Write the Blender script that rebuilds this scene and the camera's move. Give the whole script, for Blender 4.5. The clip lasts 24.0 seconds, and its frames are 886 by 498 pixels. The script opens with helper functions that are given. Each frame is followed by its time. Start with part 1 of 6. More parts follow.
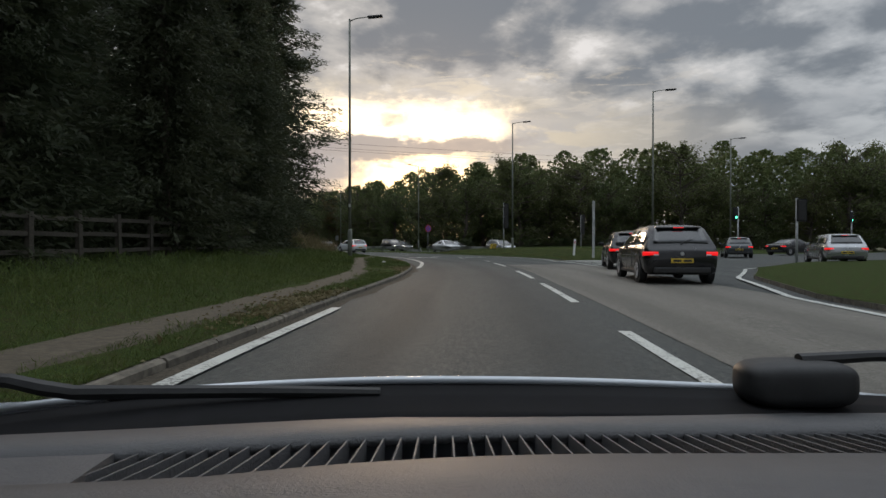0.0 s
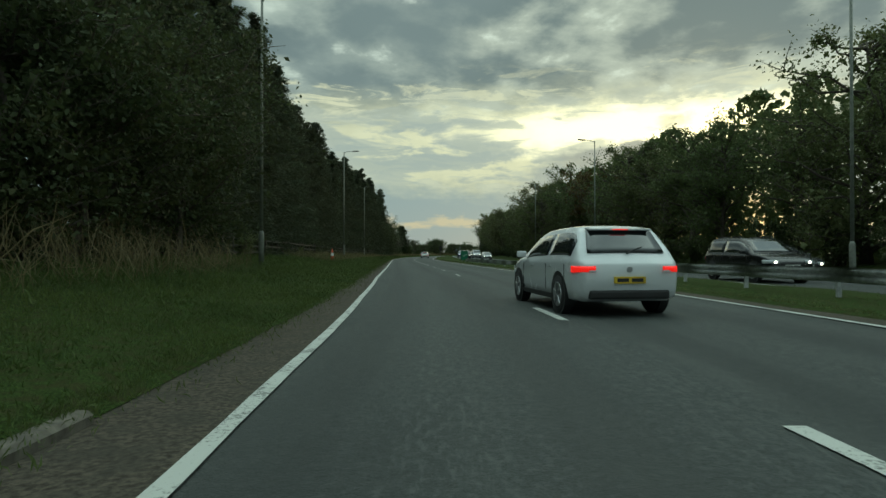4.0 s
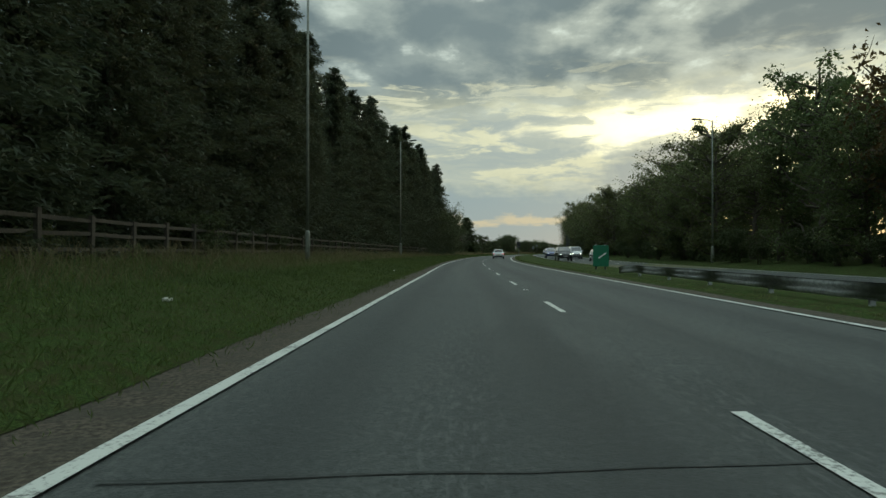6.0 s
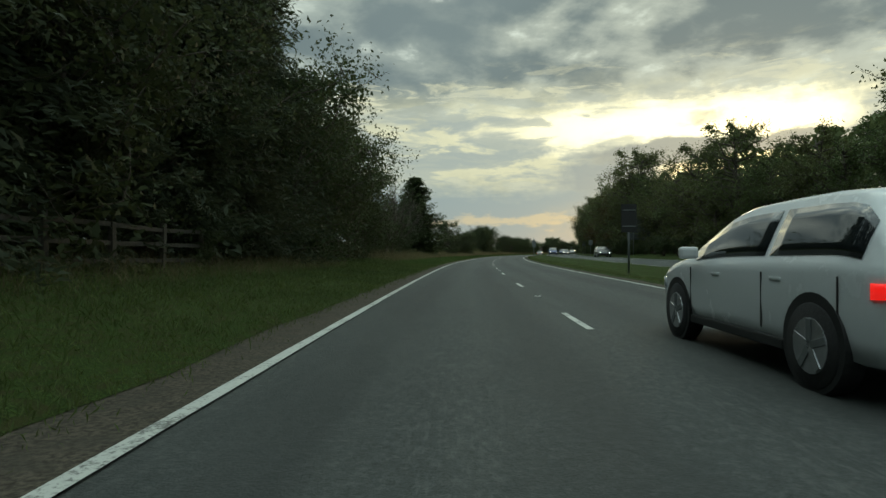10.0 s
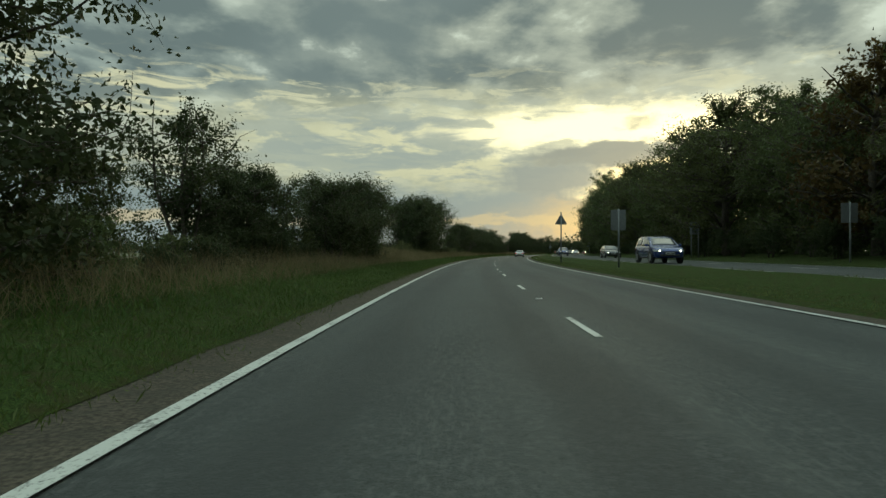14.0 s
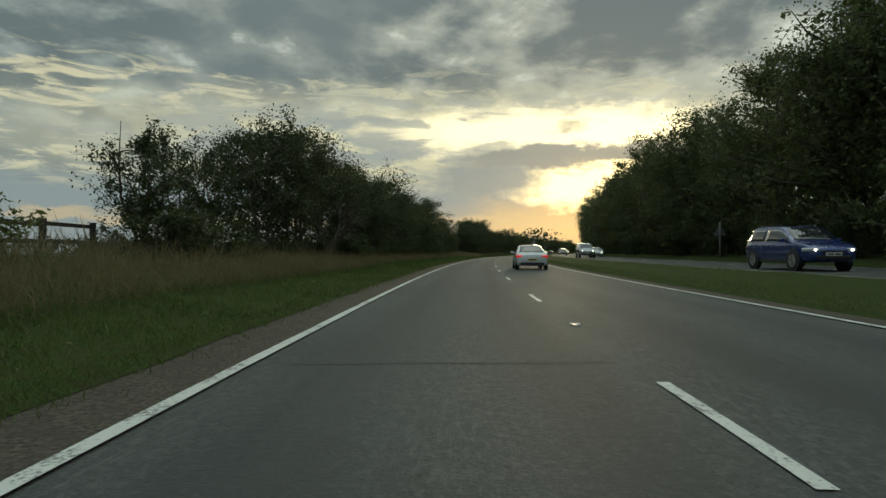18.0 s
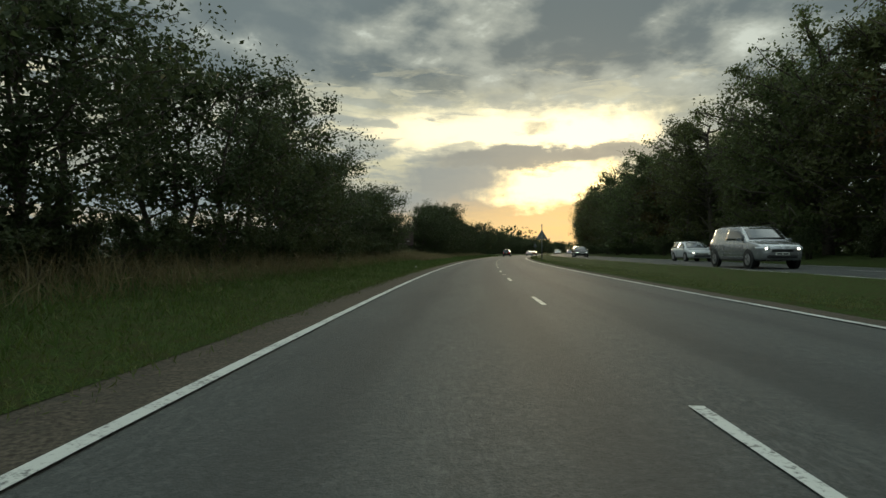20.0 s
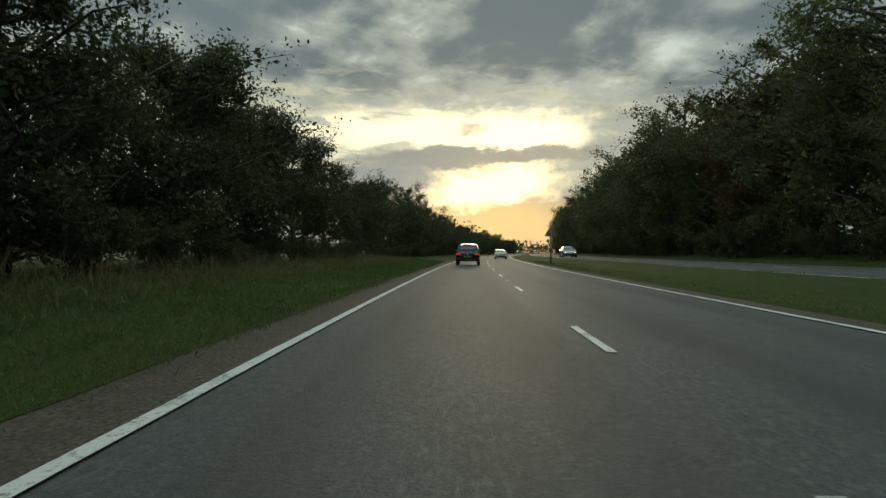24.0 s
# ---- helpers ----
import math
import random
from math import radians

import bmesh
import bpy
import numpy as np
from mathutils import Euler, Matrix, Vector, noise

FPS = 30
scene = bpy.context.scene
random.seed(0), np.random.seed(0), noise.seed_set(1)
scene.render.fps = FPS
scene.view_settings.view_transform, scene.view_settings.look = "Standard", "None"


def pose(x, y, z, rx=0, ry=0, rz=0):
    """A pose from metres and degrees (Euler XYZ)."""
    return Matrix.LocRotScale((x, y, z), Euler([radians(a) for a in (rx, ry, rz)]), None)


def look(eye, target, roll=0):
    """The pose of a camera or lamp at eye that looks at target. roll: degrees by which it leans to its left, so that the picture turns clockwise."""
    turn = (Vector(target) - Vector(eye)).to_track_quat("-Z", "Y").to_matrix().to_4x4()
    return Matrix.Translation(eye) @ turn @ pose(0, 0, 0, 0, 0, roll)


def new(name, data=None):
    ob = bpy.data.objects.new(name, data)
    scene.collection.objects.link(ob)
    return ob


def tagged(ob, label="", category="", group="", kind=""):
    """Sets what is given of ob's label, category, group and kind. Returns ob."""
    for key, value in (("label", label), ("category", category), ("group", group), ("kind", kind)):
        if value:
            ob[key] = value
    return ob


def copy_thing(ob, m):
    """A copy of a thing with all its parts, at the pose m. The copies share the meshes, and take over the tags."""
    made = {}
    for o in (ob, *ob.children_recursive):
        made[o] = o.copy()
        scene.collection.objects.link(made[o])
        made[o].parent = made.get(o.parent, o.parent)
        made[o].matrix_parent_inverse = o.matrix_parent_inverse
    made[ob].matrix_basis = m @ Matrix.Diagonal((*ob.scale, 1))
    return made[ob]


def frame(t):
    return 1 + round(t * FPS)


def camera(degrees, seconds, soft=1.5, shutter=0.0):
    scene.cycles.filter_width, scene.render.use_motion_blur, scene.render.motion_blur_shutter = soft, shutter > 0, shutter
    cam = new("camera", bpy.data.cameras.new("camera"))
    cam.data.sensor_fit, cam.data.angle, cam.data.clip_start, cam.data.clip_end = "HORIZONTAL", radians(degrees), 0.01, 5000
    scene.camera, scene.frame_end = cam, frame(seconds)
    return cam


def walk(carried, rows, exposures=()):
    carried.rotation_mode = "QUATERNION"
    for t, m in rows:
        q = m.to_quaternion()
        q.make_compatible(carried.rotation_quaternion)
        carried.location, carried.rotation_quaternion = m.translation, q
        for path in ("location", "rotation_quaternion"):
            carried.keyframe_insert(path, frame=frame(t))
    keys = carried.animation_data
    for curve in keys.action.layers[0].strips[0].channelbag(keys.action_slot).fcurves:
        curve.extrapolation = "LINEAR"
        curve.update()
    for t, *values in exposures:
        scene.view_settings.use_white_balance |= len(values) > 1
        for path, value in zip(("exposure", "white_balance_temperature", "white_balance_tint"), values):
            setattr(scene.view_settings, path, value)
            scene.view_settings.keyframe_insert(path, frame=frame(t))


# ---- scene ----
# The clip's way: camera headings (degrees, left of north) and the car's speed (m/s).
HEAD = [(0, -33.7), (.5, -35.4), (1, -34.7), (1.5, -32.95), (2, -29.2), (2.5, -22.9), (3, -16.5), (3.5, -11.3), (4, -6.6),
        (4.5, -3.1), (5, -1.0), (5.5, -.2), (6, .1), (6.5, .1), (7, 0), (7.5, -.25), (8, -.95), (8.5, -1.8), (9, -2.7),
        (9.5, -3.5), (11.5, -5.7), (12, -6.5), (12.5, -7.45), (13, -8.3), (13.5, -9.08), (14, -9.74), (14.5, -10.4),
        (15, -11.1), (15.5, -11.9), (16, -12.7), (16.5, -13.6), (17, -14.5), (17.5, -15.4), (18, -16.1), (18.5, -16.8),
        (20.5, -20.2), (21, -21.1), (21.5, -22.0), (22, -22.7), (22.5, -23.3), (23, -24.15), (23.5, -25.0), (24, -25.9)]
SPEED = [(0, 9.8), (.5, 11.6), (1, 12.0), (1.5, 12.3), (2, 13.1), (2.5, 14.4), (3, 15.8), (3.5, 17.5), (5.5, 21), (7.5, 22), (12, 22.6), (15.5, 23), (24, 23.7)]
NOD = [(0, -.53), (.5, .13), (1, .42), (1.5, .59), (2, .15), (2.5, .36), (3, .73), (3.5, .54), (5.5, .34), (24, .34)]
EYE, YAW, TILT = 1.02, 1.8, 0.34
times = np.arange(0, 24.001, .02)
turn = np.interp(times, *zip(*HEAD))
turn = np.convolve(np.concatenate([2 * turn[0] - turn[10:0:-1], turn, 2 * turn[-1] - turn[-2:-12:-1]]), np.ones(21) / 21, "valid")
pace = np.interp(times, *zip(*SPEED))
gone = np.concatenate([[0], np.cumsum((pace[1:] + pace[:-1]) * .01)])
gone += 52.5 - np.interp(3.5, times, gone)
# The road's axis, one sample a metre: the driven line, carried on straight behind and in a bend ahead.
AXIS_S = np.arange(-100, 1401, 1.)
axis_h = np.interp(AXIS_S, gone, turn - YAW)
past = np.maximum(AXIS_S - gone[-1], 0)
axis_h -= .04 * np.minimum(past, 200) + .02 * np.clip(past - 200, 0, 200)
mid_h = np.radians((axis_h[1:] + axis_h[:-1]) / 2)
axis_x = np.concatenate([[0], np.cumsum(-np.sin(mid_h))])
axis_y = np.concatenate([[0], np.cumsum(np.cos(mid_h))])
axis_x -= axis_x[100]
axis_y -= axis_y[100]


def spot(t, z=0.0):
    """Where the car is at t seconds."""
    g = float(np.interp(t, times, gone))
    return Vector((float(np.interp(g, DRIVEN, line_x)), float(np.interp(g, DRIVEN, line_y)), z))


# Stations are metres along the road; those of the slip road into it are set a little further on.
DRIVEN, line_x, line_y = AXIS_S, axis_x, axis_y
moved = AXIS_S + np.interp(AXIS_S, (10, 23, 38, 54), (6.1, 4.1, 1.9, 0))
axis_x, axis_y, axis_h = (np.interp(moved, AXIS_S, q) for q in (axis_x, axis_y, axis_h))


def heading(s):
    return math.radians(float(np.interp(s, AXIS_S, axis_h)))


def at(s, d, z=0.0):
    """The place s metres along the road, d metres to the right of the driven line."""
    a = heading(s)
    return Vector((float(np.interp(s, AXIS_S, axis_x)) + d * math.cos(a), float(np.interp(s, AXIS_S, axis_y)) + d * math.sin(a), z))


def stand(s, d, z=0.0, spin=0.0):
    """A pose on the road whose +Y looks along it, turned left by spin degrees."""
    return Matrix.Translation(at(s, d, z)) @ Matrix.Rotation(heading(s) + radians(spin), 4, "Z")


def junction(ahead, right, z=0.0, spin=0.0):
    """A pose by the mouth of the junction, reckoned from the car's place one second after the start."""
    a = radians(float(np.interp(1, times, turn)) - YAW)
    return Matrix.Translation(spot(1)) @ Matrix.Rotation(a, 4, "Z") @ Matrix.Translation((right, ahead, z)) @ Matrix.Rotation(radians(spin), 4, "Z")


cam = camera(75.65, 24.0, soft=1.5, shutter=0.0)
rows = []
for i in range(97):
    t = i * .25
    e = spot(t, EYE)
    h = math.radians(float(np.interp(t, times, turn)))
    tip = math.tan(radians(float(np.interp(t, *zip(*NOD)))))
    rows.append((t, look(e, e + Vector((-math.sin(h), math.cos(h), tip)))))
walk(cam, rows, exposures=[(0, .25, 6500, 24), (1, .25, 6500, 14), (2, .25, 6250, -8), (3, .22, 6350, -10), (6, .26, 6380, 0), (9, .26, 6430, 0), (14, .06, 6650, -5), (16, -.06, 6600, -3), (18, -.03, 6650, 3), (21, -.04, 6550, 5), (22.3, -.17, 6620, 5), (24, -.02, 6450, 4)])

# ---- light ----
SUN_AZ, SUN_EL = 31.0, 7.0
world = bpy.data.worlds.new("evening_sky")
scene.world = world
world.use_nodes = True
wt = world.node_tree
wt.nodes.clear()


class Net:
    """Small helper to write node arithmetic."""

    def __init__(self, tree):
        self.tree = tree

    def node(self, kind, **sets):
        n = self.tree.nodes.new(kind)
        for key, value in sets.items():
            if key == "operation":
                n.operation = value
            elif key == "blend_type":
                n.blend_type = value
            elif key == "data_type":
                n.data_type = value
        return n

    def put(self, socket, value):
        if isinstance(value, bpy.types.NodeSocket):
            self.tree.links.new(value, socket)
        else:
            socket.default_value = value

    def math(self, op, a, b=0.0, c=0.0, clamp=False):
        n = self.node("ShaderNodeMath", operation=op)
        n.use_clamp = clamp
        for i, v in enumerate((a, b, c)):
            self.put(n.inputs[i], v)
        return n.outputs[0]

    def mix(self, f, a, b, mode="MIX"):
        n = self.node("ShaderNodeMix", data_type="RGBA", blend_type=mode)
        self.put(n.inputs[0], f)
        for k, v in ((6, a), (7, b)):
            self.put(n.inputs[k], v if isinstance(v, bpy.types.NodeSocket) else (*v, 1.0) if len(v) == 3 else v)
        return n.outputs[2]

    def smooth(self, x, lo, hi):
        n = self.node("ShaderNodeMapRange")
        n.interpolation_type = "SMOOTHSTEP"
        for i, v in enumerate((x, lo, hi, 0.0, 1.0)):
            self.put(n.inputs[i], v)
        return n.outputs[0]

    def noise(self, vec, scale, detail=4.0, rough=.55, warp=0.0):
        n = self.node("ShaderNodeTexNoise")
        if vec is not None:
            self.tree.links.new(vec, n.inputs["Vector"])
        n.inputs["Scale"].default_value = scale
        n.inputs["Detail"].default_value = detail
        n.inputs["Roughness"].default_value = rough
        n.inputs["Distortion"].default_value = warp
        return n.outputs["Fac"]

    def vec(self, x, y, z):
        n = self.node("ShaderNodeCombineXYZ")
        for i, v in enumerate((x, y, z)):
            self.put(n.inputs[i], v)
        return n.outputs[0]


w = Net(wt)
coord = w.node("ShaderNodeTexCoord").outputs["Generated"]
xyz = w.node("ShaderNodeSeparateXYZ")
wt.links.new(coord, xyz.inputs[0])
dx, dy, dz = xyz.outputs
el = w.math("MULTIPLY", w.math("ARCSINE", dz), 57.296)
az = w.math("MULTIPLY", w.math("ARCTAN2", dx, dy), 57.296)
# cloud deck seen in perspective
low = w.math("ADD", w.math("MAXIMUM", dz, 0.0), .22)
deck = w.vec(w.math("DIVIDE", dx, low), w.math("DIVIDE", dy, low), 0.0)
n_big = w.noise(deck, 1.0, 5, .5, .1)
n_mid = w.noise(deck, 2.7, 6, .55, .15)
n_fine = w.noise(deck, 5.5, 5, .6, .2)
wob_a = w.noise(coord, 9.0, 5, .6)
wob_b = w.noise(coord, 26.0, 5, .6)
wob_c = w.noise(w.vec(dx, dy, w.math("MULTIPLY", dz, 3.0)), 14.0, 5, .6)
streaks = w.noise(w.vec(dx, dy, w.math("MULTIPLY", dz, 5.0)), 11.0, 6, .62, .6)
el_w = w.math("ADD", el, w.math("MULTIPLY", w.math("SUBTRACT", w.math("ADD", wob_c, w.math("MULTIPLY", wob_b, .5)), .75), 3.4))
az_w = w.math("ADD", az, w.math("MULTIPLY", w.math("SUBTRACT", w.math("ADD", wob_a, w.math("MULTIPLY", wob_b, .5)), .75), 9.0))


def puff(a0, e0, ra, re, soft=.5):
    """A cloud-shaped mask round one direction, with ragged edges."""
    a = w.math("DIVIDE", w.math("SUBTRACT", az_w, a0), ra)
    e = w.math("DIVIDE", w.math("SUBTRACT", el_w, e0), re)
    r = w.math("SQRT", w.math("ADD", w.math("MULTIPLY", a, a), w.math("MULTIPLY", e, e)))
    return w.math("SUBTRACT", 1.0, w.smooth(r, 1 - soft, 1 + soft))


away = w.math("ABSOLUTE", w.math("SUBTRACT", az, SUN_AZ - 8))
near_sun = w.math("SUBTRACT", 1.0, w.smooth(away, 12.0, 60.0))
lumps = w.math("ADD", w.math("MULTIPLY", n_mid, .74), w.math("MULTIPLY", n_fine, .26))
cloud = w.mix(w.smooth(lumps, .42, .60), (.135, .168, .178), w.mix(near_sun, (.35, .41, .405), (.41, .43, .38)))
cloud = w.mix(w.math("MULTIPLY", w.smooth(n_big, .44, .60), .75), cloud, (.165, .20, .21))
# sky overhead, mostly above the view, brightened to add light on road and trees
lift = w.math("ADD", 1.0, w.math("MULTIPLY", w.smooth(el, 22.0, 62.0), 3.6))
cloud = w.mix(1.0, cloud, w.vec(lift, lift, lift), "MULTIPLY")
sky = w.node("ShaderNodeTexSky")
sky.sky_type = "NISHITA"
sky.sun_disc = False
sky.sun_elevation = radians(SUN_EL)
sky.sun_rotation = radians(SUN_AZ)
clear = w.mix(1.0, sky.outputs[0], (.006, .006, .006), "MULTIPLY")
# thin bright rifts in the deck towards the sunset
rift = w.math("MULTIPLY", w.smooth(w.math("ADD", w.math("MULTIPLY", n_mid, .5), w.math("MULTIPLY", n_fine, .5)), .555, .66), near_sun)
base = w.mix(w.math("MULTIPLY", rift, w.math("MULTIPLY", w.smooth(el, 9.0, 15.0), .62)), cloud, (.80, .84, .76))
# pale wisps spread far to both sides of the sunset
spread = w.math("MULTIPLY", w.math("SUBTRACT", 1.0, w.smooth(w.math("ABSOLUTE", w.math("SUBTRACT", az, 5.0)), 20.0, 60.0)), w.math("SUBTRACT", 1.0, w.smooth(w.math("ABSOLUTE", w.math("SUBTRACT", el_w, 11.0)), 3.0, 8.0)))
base = w.mix(w.math("MULTIPLY", w.math("MULTIPLY", spread, w.smooth(streaks, .50, .62)), .85), base, (.74, .68, .46))
# the lit band under the deck
band = w.math("MULTIPLY", puff(17, 10.4, 33, 4.6, .55), .85)
base = w.mix(band, base, (.66, .62, .43))
shelves = w.noise(w.vec(dx, dy, w.math("MULTIPLY", dz, 4.0)), 6.5, 7, .58, .4)
base = w.mix(w.math("MULTIPLY", w.math("MULTIPLY", band, w.smooth(streaks, .48, .58)), .75), base, (.34, .37, .35))
base = w.mix(w.math("MULTIPLY", w.math("MULTIPLY", band, w.smooth(shelves, .49, .57)), .9), base, (.27, .31, .32))
base = w.mix(w.math("MULTIPLY", puff(25, 11.8, 13, 2.0, .6), w.math("SUBTRACT", 1.0, w.math("MULTIPLY", w.smooth(shelves, .53, .62), .75))), base, (1.45, 1.27, .82))
base = w.mix(puff(34, 11.2, 5, 2.2, .5), base, (1.8, 1.5, .90))
# low blue-grey bank and the glow that lies on the horizon
bank = w.math("MULTIPLY", w.math("SUBTRACT", 1.0, w.smooth(el_w, 5.0, 7.6)), 1.0)
base = w.mix(bank, base, (.235, .285, .31))
base = w.mix(w.math("MULTIPLY", puff(31, 3.0, 11, 2.2, .8), .75), base, (.90, .56, .20))
base = w.mix(w.math("MULTIPLY", w.math("MULTIPLY", w.math("SUBTRACT", 1.0, w.smooth(w.math("ABSOLUTE", w.math("SUBTRACT", el_w, 3.1)), .25, .9)), w.smooth(shelves, .42, .52)), .55), base, (.62, .47, .27))
base = w.mix(puff(30.5, 6.8, 7.0, 2.3, .35), base, (2.2, 1.7, .85))
base = w.mix(w.math("MULTIPLY", puff(27.5, 9.3, 9.0, 1.15, .35), .95), base, (.23, .25, .25))
base = w.mix(w.math("MULTIPLY", puff(36, 9.7, 5, .8, .4), .92), base, (.27, .27, .25))
base = w.mix(w.math("MULTIPLY", puff(20, 7.2, 5.5, 1.7, .35), .95), base, (.235, .27, .285))
base = w.mix(w.math("MULTIPLY", puff(29, 12.1, 1.5, .42, .95), .7), base, (.30, .29, .25))
total = w.mix(1.0, base, clear, "ADD")
back = w.node("ShaderNodeBackground")
wt.links.new(total, back.inputs[0])
back.inputs[1].default_value = 1.0
wt.links.new(back.outputs[0], w.node("ShaderNodeOutputWorld").inputs[0])

sun = new("sun", bpy.data.lights.new("sun", "SUN"))
sun.data.energy, sun.data.angle, sun.data.color = .7, radians(12), (1.0, .78, .5)
sa, se = radians(SUN_AZ), radians(SUN_EL)
sun.matrix_basis = look((0, 0, 60), (-math.sin(sa) * 50, -math.cos(sa) * 50, 60 - 50 * math.tan(se)))


# ---- materials ----
def mat(name, colour, rough=.8, var=.25, scale=6.0, metal=0.0, bump=0.0, second=None, patch=.35, spec=.5, coat=0.0, random=0.0, island=False):
    """A paint, stone or plant surface: two scales of variation, fine relief."""
    m = bpy.data.materials.new(name)
    m.use_nodes = True
    n = Net(m.node_tree)
    bsdf = m.node_tree.nodes["Principled BSDF"]
    place = n.node("ShaderNodeTexCoord").outputs["Object"]
    fine = n.noise(place, scale, 4, .6)
    broad = n.noise(place, scale * .13, 3, .5)
    a = tuple(c * (1 - var) for c in colour)
    b = tuple(min(c * (1 + var), 1) for c in colour)
    col = n.mix(n.smooth(fine, .3, .7), a, b)
    col = n.mix(n.math("MULTIPLY", n.smooth(broad, .42, .66), patch), col, second or tuple(c * .6 for c in colour))
    if random or island:
        src = n.node("ShaderNodeNewGeometry").outputs["Random Per Island"] if island else n.node("ShaderNodeObjectInfo").outputs["Random"]
        col = n.mix(n.math("MULTIPLY", src, random or .5), col, second or tuple(c * .45 for c in colour))
    n.put(bsdf.inputs["Base Color"], col)
    n.put(bsdf.inputs["Roughness"], n.math("ADD", rough - .08, n.math("MULTIPLY", fine, .16), clamp=True))
    bsdf.inputs["Metallic"].default_value = metal
    bsdf.inputs["Specular IOR Level"].default_value = spec
    bsdf.inputs["Coat Weight"].default_value = coat
    if bump:
        k = n.node("ShaderNodeBump")
        k.inputs["Strength"].default_value = bump
        k.inputs["Distance"].default_value = .02
        n.put(k.inputs["Height"], fine)
        n.put(bsdf.inputs["Normal"], k.outputs[0])
    return m


def leafy(name, a, b, c):
    """Foliage: leaves differ one from another, some light goes through."""
    m = bpy.data.materials.new(name)
    m.use_nodes = True
    n = Net(m.node_tree)
    bsdf = m.node_tree.nodes["Principled BSDF"]
    isl = n.node("ShaderNodeNewGeometry").outputs["Random Per Island"]
    tree_r = n.node("ShaderNodeObjectInfo").outputs["Random"]
    col = n.mix(isl, a, b)
    col = n.mix(n.math("MULTIPLY", tree_r, .55), col, c)
    place = n.node("ShaderNodeTexCoord").outputs["Object"]
    col = n.mix(n.math("MULTIPLY", n.smooth(n.noise(place, .5, 3), .4, .7), .4), col, tuple(x * .5 for x in a))
    n.put(bsdf.inputs["Base Color"], col)
    bsdf.inputs["Roughness"].default_value = .62
    bsdf.inputs["Specular IOR Level"].default_value = .25
    tl = n.node("ShaderNodeBsdfTranslucent")
    n.put(tl.inputs[0], col)
    mx = n.node("ShaderNodeMixShader")
    mx.inputs[0].default_value = .40
    out = m.node_tree.nodes["Material Output"]
    m.node_tree.links.new(bsdf.outputs[0], mx.inputs[1])
    m.node_tree.links.new(tl.outputs[0], mx.inputs[2])
    m.node_tree.links.new(mx.outputs[0], out.inputs[0])
    return m


def glow(name, colour, power):
    m = bpy.data.materials.new(name)
    m.use_nodes = True
    b = m.node_tree.nodes["Principled BSDF"]
    b.inputs["Base Color"].default_value = (*colour, 1)
    b.inputs["Emission Color"].default_value = (*colour, 1)
    b.inputs["Emission Strength"].default_value = power
    b.inputs["Roughness"].default_value = .25
    return m


def gloss(name, colour, rough=.1, metal=0.0, coat=1.0):
    m = bpy.data.materials.new(name)
    m.use_nodes = True
    b = m.node_tree.nodes["Principled BSDF"]
    n = Net(m.node_tree)
    place = n.node("ShaderNodeTexCoord").outputs["Object"]
    dirt = n.smooth(n.noise(place, 3.0, 5, .6), .5, .75)
    n.put(b.inputs["Base Color"], n.mix(n.math("MULTIPLY", dirt, .12), colour, (.09, .085, .075)))
    n.put(b.inputs["Roughness"], n.math("ADD", rough, n.math("MULTIPLY", dirt, .15)))
    b.inputs["Metallic"].default_value = metal
    b.inputs["Coat Weight"].default_value = coat
    return m


